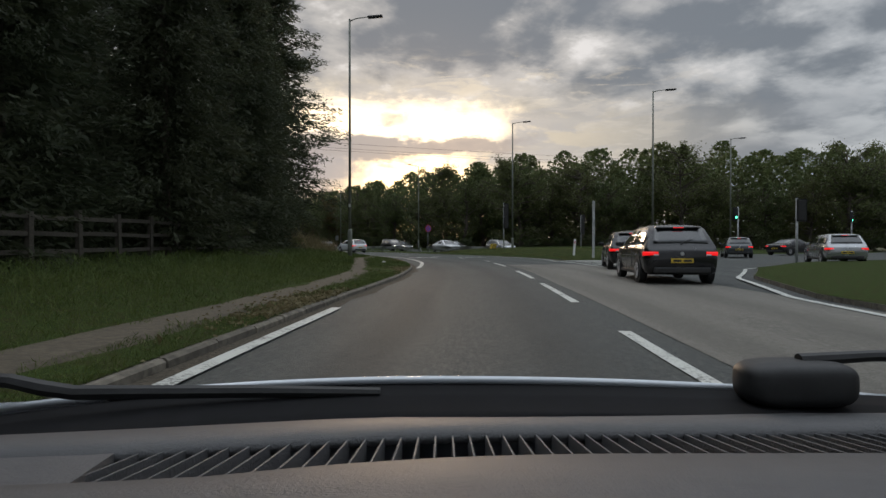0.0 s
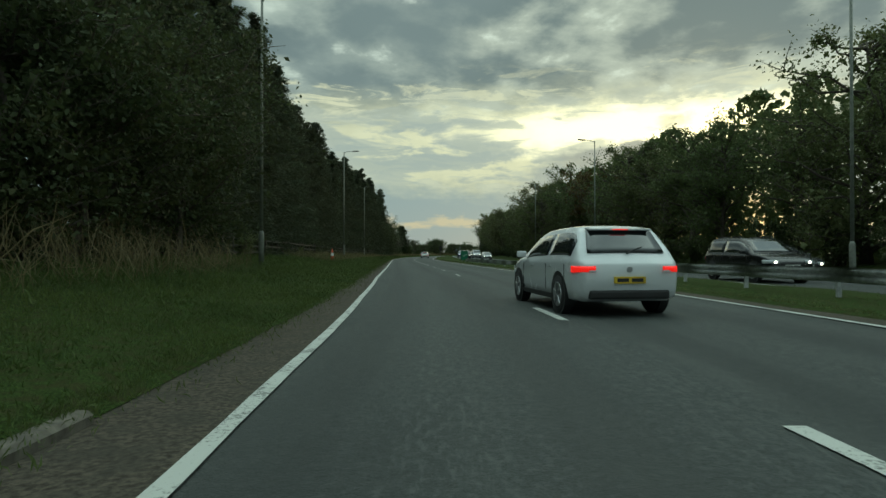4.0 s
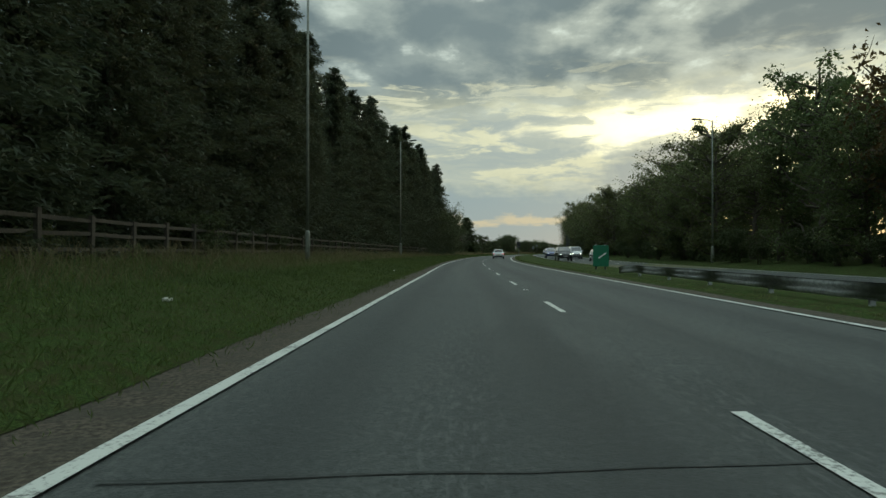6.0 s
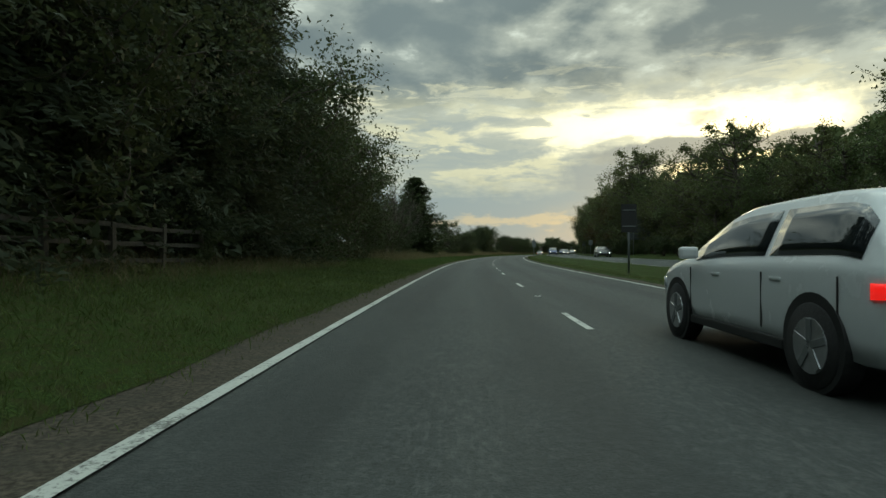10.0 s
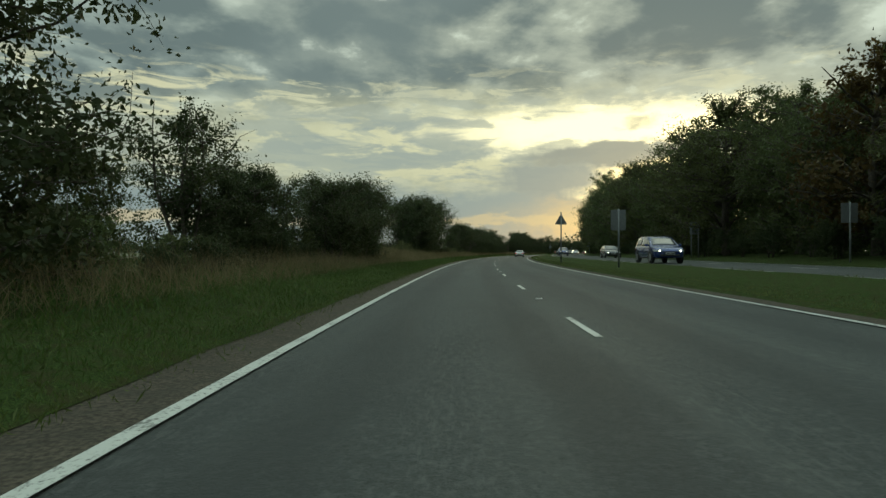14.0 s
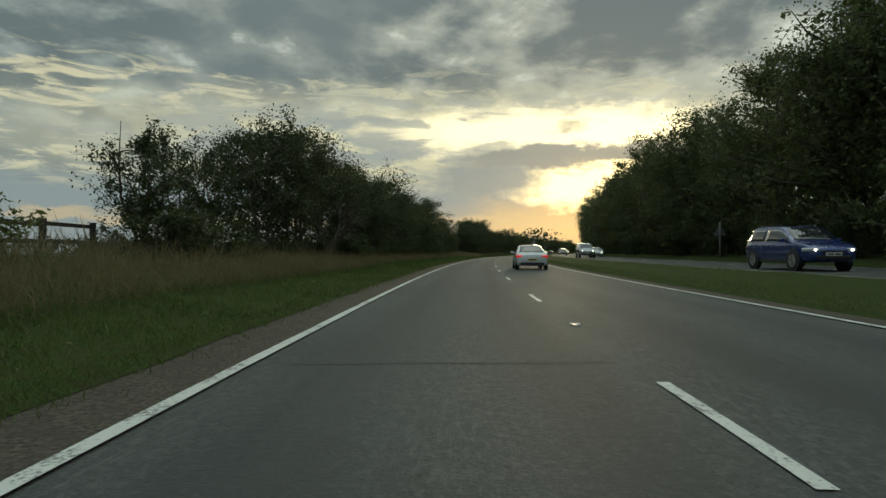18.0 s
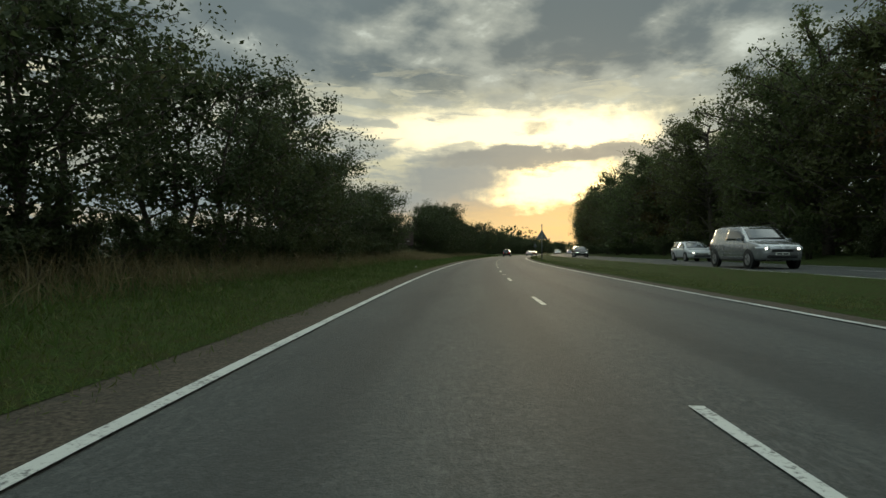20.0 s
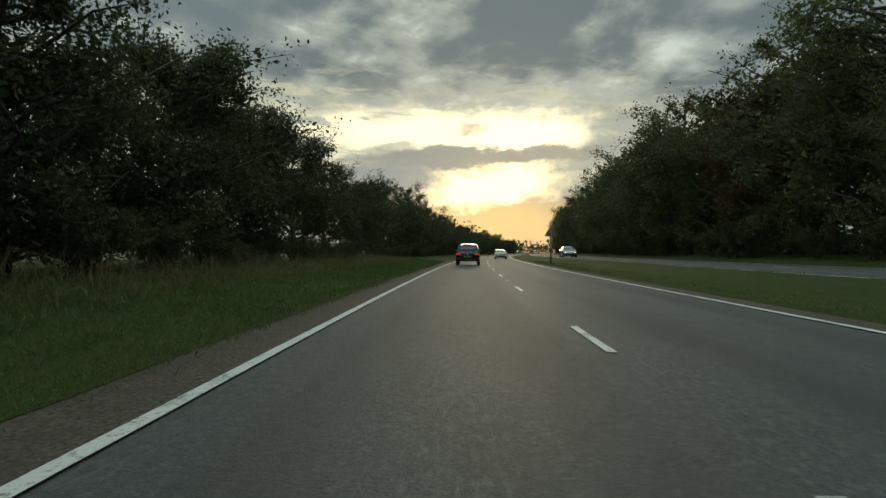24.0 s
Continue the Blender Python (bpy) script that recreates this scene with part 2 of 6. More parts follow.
def road_mat(name, base, worn, rough=.72):
    """Rolled asphalt: aggregate grain, wheel tracks along the axis, long stains, cross joints."""
    m = bpy.data.materials.new(name)
    m.use_nodes = True
    n = Net(m.node_tree)
    b = m.node_tree.nodes["Principled BSDF"]
    tc = n.node("ShaderNodeTexCoord")
    place, uv = tc.outputs["Object"], tc.outputs["UV"]
    sep = n.node("ShaderNodeSeparateXYZ")
    m.node_tree.links.new(uv, sep.inputs[0])
    across, along = sep.outputs[0], sep.outputs[1]
    grain = n.noise(place, 55.0, 3, .7)
    clump = n.noise(place, 7.0, 4, .6)
    long_v = n.vec(n.math("MULTIPLY", across, 1.6), n.math("MULTIPLY", along, .05), 0.0)
    streak = n.noise(long_v, 1.0, 4, .6)
    col = n.mix(n.smooth(grain, .3, .72), tuple(c * .62 for c in base), tuple(c * 1.45 for c in base))
    col = n.mix(n.math("MULTIPLY", n.smooth(clump, .45, .7), .3), col, worn)
    col = n.mix(n.math("MULTIPLY", n.smooth(streak, .45, .68), .55), col, worn)
    mid_grain = n.noise(place, 17.0, 4, .75)
    col = n.mix(n.math("MULTIPLY", n.smooth(mid_grain, .48, .66), .5), col, tuple(c * 1.5 for c in worn))
    col = n.mix(n.math("MULTIPLY", n.smooth(n.noise(place, 21.0, 3, .7), .55, .7), .6), col, tuple(c * .45 for c in base))
    blot = n.noise(n.vec(n.math("MULTIPLY", across, .5), n.math("MULTIPLY", along, .12), 2.0), 1.0, 5, .65)
    col = n.mix(n.math("MULTIPLY", n.smooth(blot, .50, .60), .35), col, tuple(c * .6 for c in base))
    tracks = n.math("MULTIPLY", n.math("ADD", n.math("COSINE", n.math("MULTIPLY", n.math("SUBTRACT", across, .85), 3.49)), 1.0), .5)
    col = n.mix(n.math("MULTIPLY", n.smooth(tracks, .55, 1.0), .42), col, tuple(c * .6 for c in base))
    chaff = n.noise(n.vec(n.math("MULTIPLY", across, 22.0), n.math("MULTIPLY", along, 5.0), 5.0), 1.0, 4, .65)
    between = n.math("MULTIPLY", n.math("SUBTRACT", 1.0, n.smooth(tracks, .05, .45)), n.smooth(chaff, .5, .64))
    col = n.mix(n.math("MULTIPLY", between, .38), col, tuple(c * 1.7 for c in worn))
    n.put(b.inputs["Base Color"], col)
    n.put(b.inputs["Roughness"], n.math("ADD", rough - .1, n.math("MULTIPLY", grain, .25), clamp=True))
    b.inputs["Specular IOR Level"].default_value = .35
    k = n.node("ShaderNodeBump")
    k.inputs["Strength"].default_value = .7
    k.inputs["Distance"].default_value = .016
    n.put(k.inputs["Height"], n.math("ADD", grain, n.math("MULTIPLY", clump, .6)))
    n.put(b.inputs["Normal"], k.outputs[0])
    return m


def worn_paint(name):
    """Thermoplastic road paint, chipped so that the road shows through."""
    m = bpy.data.materials.new(name)
    m.use_nodes = True
    n = Net(m.node_tree)
    b = m.node_tree.nodes["Principled BSDF"]
    place = n.node("ShaderNodeTexCoord").outputs["Object"]
    chips = n.math("ADD", n.math("MULTIPLY", n.noise(place, 30.0, 4, .7), .6), n.math("MULTIPLY", n.noise(place, 2.2, 3, .6), .4))
    col = n.mix(n.smooth(chips, .50, .62), (.50, .51, .47), (.13, .13, .12))
    n.put(b.inputs["Base Color"], col)
    b.inputs["Roughness"].default_value = .7
    return m


ASPHALT = road_mat("asphalt", (.042, .047, .045), (.066, .071, .066))
OLD_ASPHALT = road_mat("pale_asphalt", (.125, .118, .10), (.155, .145, .125))
PAINT = worn_paint("road_paint")
GRIT = mat("gutter_grit", (.070, .060, .046), .95, .5, 26, bump=.7, second=(.052, .048, .038), patch=.6, spec=.15)
VERGE = mat("verge_grass", (.036, .056, .016), .95, .7, 48, bump=1.0, second=(.046, .040, .019), patch=.7, spec=.04)
FIELD = mat("field", (.06, .07, .03), .95, .4, .8, bump=.4, second=(.10, .085, .045), patch=.6)
EARTH = mat("footpath_earth", (.075, .062, .042), .95, .3, 12, bump=.6)
KERB = mat("kerb_concrete", (.135, .12, .095), .9, .45, 9, bump=.4, random=.5)
BLADE = leafy("grass_blades", (.046, .100, .020), (.095, .145, .036), (.12, .105, .042))
MOWN = leafy("mown_blades", (.082, .118, .034), (.150, .168, .062), (.150, .128, .058))
DRY = leafy("dry_stalks", (.15, .125, .065), (.24, .20, .11), (.11, .105, .05))
LEAF = leafy("broad_leaves", (.080, .120, .044), (.135, .165, .062), (.135, .118, .048))
LEAF_DARK = leafy("dark_leaves", (.046, .068, .028), (.082, .104, .042), (.062, .070, .028))
NEEDLE = leafy("conifer_needles", (.041, .057, .032), (.073, .090, .048), (.055, .058, .030))
AUTUMN = leafy("turning_leaves", (.085, .060, .018), (.11, .10, .03), (.10, .045, .018))
BARK = mat("bark", (.085, .07, .055), .95, .4, 9, bump=.9)
WOOD = mat("weathered_wood", (.056, .048, .036), .9, .35, 14, bump=.6, random=.35)
STEEL = mat("galvanised_steel", (.42, .43, .42), .6, .25, 9, metal=.1, bump=.1)
POST_GREEN = mat("green_grey_column", (.17, .18, .15), .65, .2, 7, bump=.15)
SIGN_BACK = mat("grey_sign_back", (.16, .17, .17), .6, .15, 8, metal=.3)
SIGN_RED = mat("red_sign_film", (.50, .02, .02), .4, .1, 6)
SIGN_BLUE = mat("blue_sign_film", (.02, .07, .36), .4, .1, 6)
SIGN_GREEN = mat("green_sign_film", (.01, .14, .07), .45, .15, 6)
SIGN_WHITE = mat("white_sign_film", (.68, .68, .66), .45, .08, 6)
BLACK = mat("black_plastic", (.018, .018, .018), .55, .3, 30)
CONCRETE = mat("concrete", (.32, .30, .27), .9, .25, 8, bump=.4)
TYRE = mat("tyre_rubber", (.02, .02, .02), .85, .3, 25, bump=.2)
RIM = mat("alloy_rim", (.45, .45, .46), .3, .1, 10, metal=.9)
GLASS = gloss("tinted_car_glass", (.012, .015, .017), .04)
TAIL = glow("tail_light_on", (.75, .012, .010), .75)
HEADLIGHT = glow("headlight_on", (1.0, .93, .75), 6.0)
LENS_RED = gloss("red_lens", (.25, .01, .01), .12)
CLEAR_LENS = gloss("clear_lens", (.5, .52, .54), .08)
PLATE_YELLOW = mat("yellow_plate", (.62, .42, .03), .45, .08, 20)
PLATE_WHITE = mat("white_plate", (.62, .62, .58), .45, .08, 20)
GREEN_LAMP = glow("green_signal", (.05, 1.0, .45), 4.0)


# ---- building helpers ----
def mesh_of(name, verts, faces, material, uvs=None, smooth=False):
    me = bpy.data.meshes.new(name)
    me.from_pydata(verts, [], faces)
    if uvs is not None:
        layer = me.uv_layers.new(name="UVMap")
        idx = np.zeros(len(me.loops), dtype=np.int32)
        me.loops.foreach_get("vertex_index", idx)
        layer.data.foreach_set("uv", np.asarray(uvs, dtype=np.float32)[idx].ravel())
    me.materials.append(material)
    if smooth:
        me.polygons.foreach_set("use_smooth", [True] * len(me.polygons))
    me.update()
    return me


def part(name, bm, material, parent=None, label="", smooth=False):
    """Links a bmesh (or a mesh) as one mesh object, under a thing or a part."""
    if isinstance(bm, bmesh.types.BMesh):
        bmesh.ops.recalc_face_normals(bm, faces=bm.faces)
        me = bpy.data.meshes.new(name)
        bm.to_mesh(me)
        bm.free()
        me.materials.append(material)
        if smooth:
            me.polygons.foreach_set("use_smooth", [True] * len(me.polygons))
    else:
        me = bm
    ob = new(name, me)
    if parent is not None:
        ob.parent = parent
    if label:
        ob["label"] = label
    return ob


def box(bm, c, size, rot=None, bevel=0.0):
    """A bevelled block into bm."""
    m = Matrix.Translation(c) @ (rot or Matrix()) @ Matrix.Diagonal((*size, 1))
    r = bmesh.ops.create_cube(bm, size=1, matrix=m)
    if bevel:
        edges = {e for v in r["verts"] for e in v.link_edges}
        bmesh.ops.bevel(bm, geom=list(edges), offset=bevel, segments=2, affect="EDGES", profile=.6)
    return bm


def tube(bm, pts, radii, sides=8):
    """A tapered tube through points."""
    rings = []
    for i, p in enumerate(pts):
        p = Vector(p)
        q = Vector(pts[min(i + 1, len(pts) - 1)]) - Vector(pts[max(i - 1, 0)])
        q.normalize()
        u = q.cross(Vector((0, 0, 1)) if abs(q.z) < .9 else Vector((1, 0, 0))).normalized()
        v = q.cross(u)
        rings.append([bm.verts.new(p + (u * math.cos(k * 2 * math.pi / sides) + v * math.sin(k * 2 * math.pi / sides)) * radii[i]) for k in range(sides)])
    for a, b in zip(rings, rings[1:]):
        for k in range(sides):
            bm.faces.new((a[k], a[(k + 1) % sides], b[(k + 1) % sides], b[k]))
    bm.faces.new(rings[0][::-1])
    bm.faces.new(rings[-1])
    return bm


def thing(name, label, category, group="", m=None):
    ob = new(name)
    ob.empty_display_size = .3
    if m is not None:
        ob.matrix_basis = m
    return tagged(ob, label, category, group)


def table(rows_):
    xs, ys = zip(*rows_)
    return lambda s: np.interp(s, xs, ys) if np.ndim(s) else float(np.interp(s, xs, ys))


def strip(name, s0, s1, step, columns, material, label="", category="", kind="structure", rough_z=0.0, parent=None):
    """A sheet along the road; columns are (d, z) functions or numbers of s."""
    ss = np.arange(s0, s1 + step * .5, step)
    verts, uvs = [], []
    for s in ss:
        for d, z in columns:
            dd = d(s) if callable(d) else d
            zz = z(s) if callable(z) else z
            p = at(s, dd, zz)
            if rough_z and 0 < len(verts) % len(columns) < len(columns) - 1:
                p.z += rough_z * noise.noise(Vector((p.x * .35, p.y * .35, 0)))
            verts.append(p)
            uvs.append((dd, s))
    n = len(columns)
    faces = [(i * n + k, i * n + k + 1, (i + 1) * n + k + 1, (i + 1) * n + k) for i in range(len(ss) - 1) for k in range(n - 1)]
    ob = new(name, mesh_of(name, verts, faces, material, uvs))
    if parent is not None:
        ob.parent = parent
        return ob
    return tagged(ob, label, category, "", kind)

# ---- plan: lateral places along the road ----
left_line = table([(-100, -2.3), (5, -2.15), (10, -2.1), (19, -2.0), (26, -1.7), (31, -1.35), (34, -1.1), (42, -.7), (50, -.68), (57, -.82),
                   (62, -1.12), (66, -1.4), (75, -1.75), (86, -1.95), (96, -1.88), (110, -1.75), (128, -1.62), (160, -1.65), (240, -1.86), (262, -1.74), (285, -1.84), (320, -1.92), (350, -1.92), (447, -2.03), (470, -1.96), (494, -1.87), (520, -1.9), (1400, -1.95)])
left_edge = table([(-100, -2.75), (5, -2.5), (11, -2.4), (19, -2.1), (26, -2.0), (36, -2.15), (45, -2.05), (58, -2.05), (65, -2.2), (75, -2.45), (86, -2.6),
                   (100, -2.55), (128, -2.32), (160, -2.35), (240, -2.55), (262, -2.45), (285, -2.54), (350, -2.72), (447, -2.81), (494, -2.7), (1400, -2.75)])
lane_line = table([(-100, 1.8), (5, 1.75), (16, 1.8), (25, 2.0), (32, 2.45), (36, 2.95), (42, 3.0), (48, 2.75), (56, 2.4), (64, 2.0), (72, 1.75),
                   (100, 1.75), (160, 1.62), (245, 1.7), (300, 1.58), (360, 1.55), (450, 1.5), (1400, 1.5)])
right_line = table([(-100, 5.6), (30, 6.2), (36, 6.9), (40, 7.7), (48, 7.6), (54, 7.0), (61, 6.2), (75, 5.9), (100, 5.6), (140, 5.2), (165, 5.1), (200, 5.5),
                    (243, 5.7), (360, 5.65), (450, 5.55), (520, 5.25), (1400, 5.3)])
opp_near = table([(-100, 12), (50, 12), (65, 11.0), (100, 10.6), (160, 11.2), (195, 10.6), (240, 10.0), (1400, 10.2)])
opp_z = table([(-100, .0), (40, .02), (100, -.04), (150, -.12), (175, -.08), (197, .1), (240, .35), (1400, .35)])


def right_edge(s):
    return right_line(s) + .55


def bank(s, d):
    """The height of the left verge at d."""
    e = left_edge(s)
    x = e - d
    rise = np.interp(s, (-100, 0, 60, 90, 200, 240, 300, 325, 345, 400, 470, 500, 1400), (.5, .5, .7, .8, .7, .3, .35, .6, .6, .45, .5, .45, .4))
    z = .08 + rise * np.interp(x, (0, 1.2, 3.5, 7, 12, 40), (0, .12, .55, .95, 1.0, .3))
    return z if np.ndim(z) else float(z)


# ---- large structure ----
def sheet():
    n, size = 40, 4200.0
    verts = [Vector(((i / n - .5) * 2 * size, (j / n - .5) * 2 * size + 300, -.10)) for j in range(n + 1) for i in range(n + 1)]
    faces = [(j * (n + 1) + i, j * (n + 1) + i + 1, (j + 1) * (n + 1) + i + 1, (j + 1) * (n + 1) + i) for j in range(n) for i in range(n)]
    return tagged(new("ground", mesh_of("ground", verts, faces, FIELD)), "flat farmland reaching to the horizon", "ground", "", "structure")


sheet()
strip("road", -100, 1200, 2, [(left_edge, 0.0), (left_line, 0.002), (lambda s: (left_line(s) + lane_line(s)) / 2, .012), (lane_line, .014),
                              (lambda s: (right_line(s) + lane_line(s)) / 2, .012), (right_line, .004), (right_edge, 0.0)], ASPHALT,
      "worn dark asphalt carriageway with two lanes", "road")
strip("road_opposite", 40, 1200, 3, [(opp_near, opp_z), (lambda s: opp_near(s) + 3.7, lambda s: opp_z(s) + .02), (lambda s: opp_near(s) + 7.6, opp_z)], ASPHALT,
      "asphalt carriageway of the oncoming traffic", "road")
strip("junction", -100, 67, 2, [(lambda s: 4.5 if s < 37 else 9.6, -.010), (14, -.008), (26, -.008), (40, -.006), (70, -.006)], ASPHALT, "wide asphalt junction by the roundabout", "road")
strip("concrete_lane", -30, 30, 1.5, [(lambda s: 2.15 + max(0, s - 16) * .03, .010 + .010), (lambda s: 4.0 + max(0, s - 16) * .03, .022), (lambda s: 6.0 + max(0, s - 18) * .05, .018)], OLD_ASPHALT,
      "paler resurfaced lane beside the dark asphalt", "road")
wig = lambda s, k: .14 * noise.noise(Vector((s * .45, k, 0))) + .07 * noise.noise(Vector((s * 1.7, k, 3)))
strip("gutter", -12, 64, .6, [(lambda s: left_edge(s) + .05, .007), (lambda s: left_edge(s) + .30 + wig(s, 9), .0055)], GRIT, "dirt and grit lying along the kerb foot", "gutter")
strip("gutter", 62, 1200, 1, [(lambda s: left_line(s) - .075, .005), (lambda s: left_edge(s) - .25 + wig(s, 1), .016)], GRIT, "brown grit and leaf dirt along the road edge", "gutter")
strip("gutter", 62, 1200, 1, [(lambda s: right_line(s) + .2 + wig(s, 5) * .4, .007), (lambda s: right_edge(s) + .35 + wig(s, 2), .012)], GRIT, "brown grit along the central grass", "gutter")
vcols = [(lambda s: left_edge(s) - .02 + wig(s, 1) * (s > 62), lambda s: .02 if s > 62 else .10)]
vcols += [(lambda s, k=k: left_edge(s) - k, lambda s, k=k: bank(s, left_edge(s) - k)) for k in (.35, .9, 1.8, 3, 4.5, 6.5, 9, 13, 20, 32)]
strip("verge", -100, 1200, 1.5, vcols, VERGE, "rough green grass verge rising to the fence", "grass verge", rough_z=.07)
mcols = [(lambda s: right_edge(s) + .1 + wig(s, 2), .01), (lambda s: right_edge(s) + .6, .09), (lambda s: right_edge(s) * .6 + opp_near(s) * .4, lambda s: .12 + opp_z(s) * .4),
         (lambda s: right_edge(s) * .2 + opp_near(s) * .8, lambda s: .12 + opp_z(s) * .9), (lambda s: opp_near(s) - .1, lambda s: opp_z(s) + .02)]
strip("median", 60, 1200, 1.5, mcols, VERGE, "mown grass strip between the carriageways", "grass verge", rough_z=.04)
rise_in = lambda s: min(1.0, max(0.0, (s - 50) / 14)) ** 1.5
strip("far_verge", 50, 1200, 2, [(lambda s: opp_near(s) + 7.6, lambda s: opp_z(s) - .01), (lambda s: opp_near(s) + 8.4, lambda s: opp_z(s) + .12 * rise_in(s)),
                                 (lambda s: opp_near(s) + 12, lambda s: opp_z(s) + .5 * rise_in(s)), (lambda s: opp_near(s) + 30, lambda s: opp_z(s) + .8 * rise_in(s)), (lambda s: opp_near(s) + 60, -.05)], VERGE,
      "rough grass bank below the roadside wood", "grass verge", rough_z=.1)


# road paint
def dashes(name, marks, d, width, z=.024):
    group_ob = thing(name, "broken white lane line on asphalt", "lane line")
    group_ob["kind"] = "structure"
    for a, b in marks:
        verts, faces = [], []
        for i in range(4):
            s = a + (b - a) * i / 3
            dd = d(s) if callable(d) else d
            for k in (-.5, .5):
                verts.append(at(s, dd + k * width, z(s) if callable(z) else z))
                verts[-1] += Vector((noise.noise(verts[-1] * 9) * .012, noise.noise(verts[-1] * 7) * .012, 0))
        faces = [(2 * i, 2 * i + 1, 2 * i + 3, 2 * i + 2) for i in range(3)]
        part("dash", mesh_of("dash", verts, faces, PAINT), PAINT, group_ob)
    return group_ob


dashes("lane_line", [(2, 6.6), (9.8, 15.2), (17.6, 22.8), (27.6, 32.4), (35.4, 37), (41.6, 43), (47.6, 49.3), (55.4, 57), (63.2, 64.8), (70, 72)], lane_line, .14)
dash_end = table([(-9, 72.2 + 9), (0, 153.2), (10, 244.6), (15, 288.6), (23, 358.0), (33, 449.8), (36, 475.4), (90, 961.4)])
dashes("lane_line", [(dash_end(k) - 2, dash_end(k)) for k in range(-8, 72)], lane_line, .10)
dashes("lane_line", [(60 + 9 * k, 62 + 9 * k) for k in range(80)], lambda s: opp_near(s) + 3.8, .12, lambda s: opp_z(s) + .026)


STUD = mat("stud_iron", (.30, .30, .28), .5, .3, 40, metal=.3)
SEAM = mat("tar_seam", (.048, .050, .048), .85, .35, 12, spec=.25)
for k in list(range(-8, 30, 2)) + list(range(31, 60, 2)):
    s_ = dash_end(k + 1) + 3.5
    stud = thing("road_stud", "cat's-eye road stud set in the lane line", "road stud", "road studs", stand(s_, lane_line(s_), .014))
    part("casting", box(bmesh.new(), (0, 0, .006), (.13, .22, .018), None, .007), STUD, stud)
    for q in (-.05, .05):
        part("reflector", box(bmesh.new(), (q, -.02, .022), (.035, .05, .016), None, .005), SIGN_WHITE, stud)
for s_, a, b, k in ((104, -1.6, 1.7, .1), (163, -1.5, 4.8, .06), (172, 0, 4.6, -.05), (228, -1.8, 5.0, .05), (308.6, .6, 2.4, .02), (319, -1.8, 3.4, .08), (335, -1.2, 4.6, -.05), (377, -1.6, 1.4, .05), (473.5, -1.2, 1.2, .04), (475.6, -.6, 1.6, -.04), (501, -1.9, 3, .05)):
    verts, n_ = [], 12
    for i in range(n_ + 1):
        d_ = a + (b - a) * i / n_
        j = k * (d_ - a) + .05 * noise.noise(Vector((d_ * 1.3, s_, 0)))
        verts += [at(s_ + j, d_, .0195), at(s_ + j + .022, d_, .0195)]
    tagged(new("road_seam", mesh_of("road_seam", verts, [(2 * i, 2 * i + 2, 2 * i + 3, 2 * i + 1) for i in range(n_)], SEAM)), "dark tar seam across the asphalt", "road seam", "", "structure")


def line(name, s0, s1, d, width, z=.022, label="white edge line, chipped and dusty"):
    return strip(name, s0, s1, .8, [(lambda s: d(s) - width / 2 + .012 * noise.noise(Vector((s * 3, 1, 0))), z), (lambda s: d(s) + width / 2 + .012 * noise.noise(Vector((s * 3, 4, 0))), z)], PAINT, label, "edge line")


line("edge_line", -60, 8.5, left_line, .16)
line("edge_line", 26, 28.5, left_line, .18)
line("edge_line", 28.5, 57.5, left_line, .17)
line("edge_line", 58.2, 59.2, left_line, .2)
line("edge_line", 60, 1100, left_line, .125)
line("edge_line", 35, 57, right_line, .15)
line("edge_line", 58, 59, right_line, .15)
line("edge_line", 60.5, 1100, right_line, .13)
line("edge_line", 70, 1100, lambda s: opp_near(s) + .35, .12, lambda s: opp_z(s) + .012)
line("edge_line", 70, 1100, lambda s: opp_near(s) + 7.2, .12, lambda s: opp_z(s) + .012)
for s0, s1 in ((176, 192), (240, 294)):
    for k in range(int((s1 - s0) / 2.6)):
        q0 = s0 + 2.6 * k
        strip("hatching", q0, q0 + 2.2, .55, [(lambda q, q0=q0: opp_near(q) + 1.0 + (q - q0) * 1.0, lambda q: opp_z(q) + .028), (lambda q, q0=q0: opp_near(q) + 1.25 + (q - q0) * 1.0, lambda q: opp_z(q) + .028)], PAINT,
              "white diagonal hatching on the far carriageway", "road marking")


def lettering(body, m, size, material, name="lettering", parent=None, lift=.004, stretch=1.0):
    c = bpy.data.curves.new(name, "FONT")
    c.body, c.size, c.extrude, c.align_x = body, size, lift, "CENTER"
    c.resolution_u = 3
    tmp = bpy.data.objects.new(name, c)
    me = bpy.data.meshes.new_from_object(tmp)
    bpy.data.objects.remove(tmp)
    me.materials.clear()
    me.materials.append(material)
    me.transform(Matrix.Diagonal((1, stretch, 1, 1)))
    ob = new(name, me)
    ob.matrix_basis = m
    if parent is not None:
        ob.parent = parent
    return ob


for mid in (.95, 4.65):
    tagged(lettering("A414", stand(45.3, mid, .026), .95, PAINT, "road_marking", None, .002, 2.3), "white road number painted on the asphalt", "road marking", "", "structure")

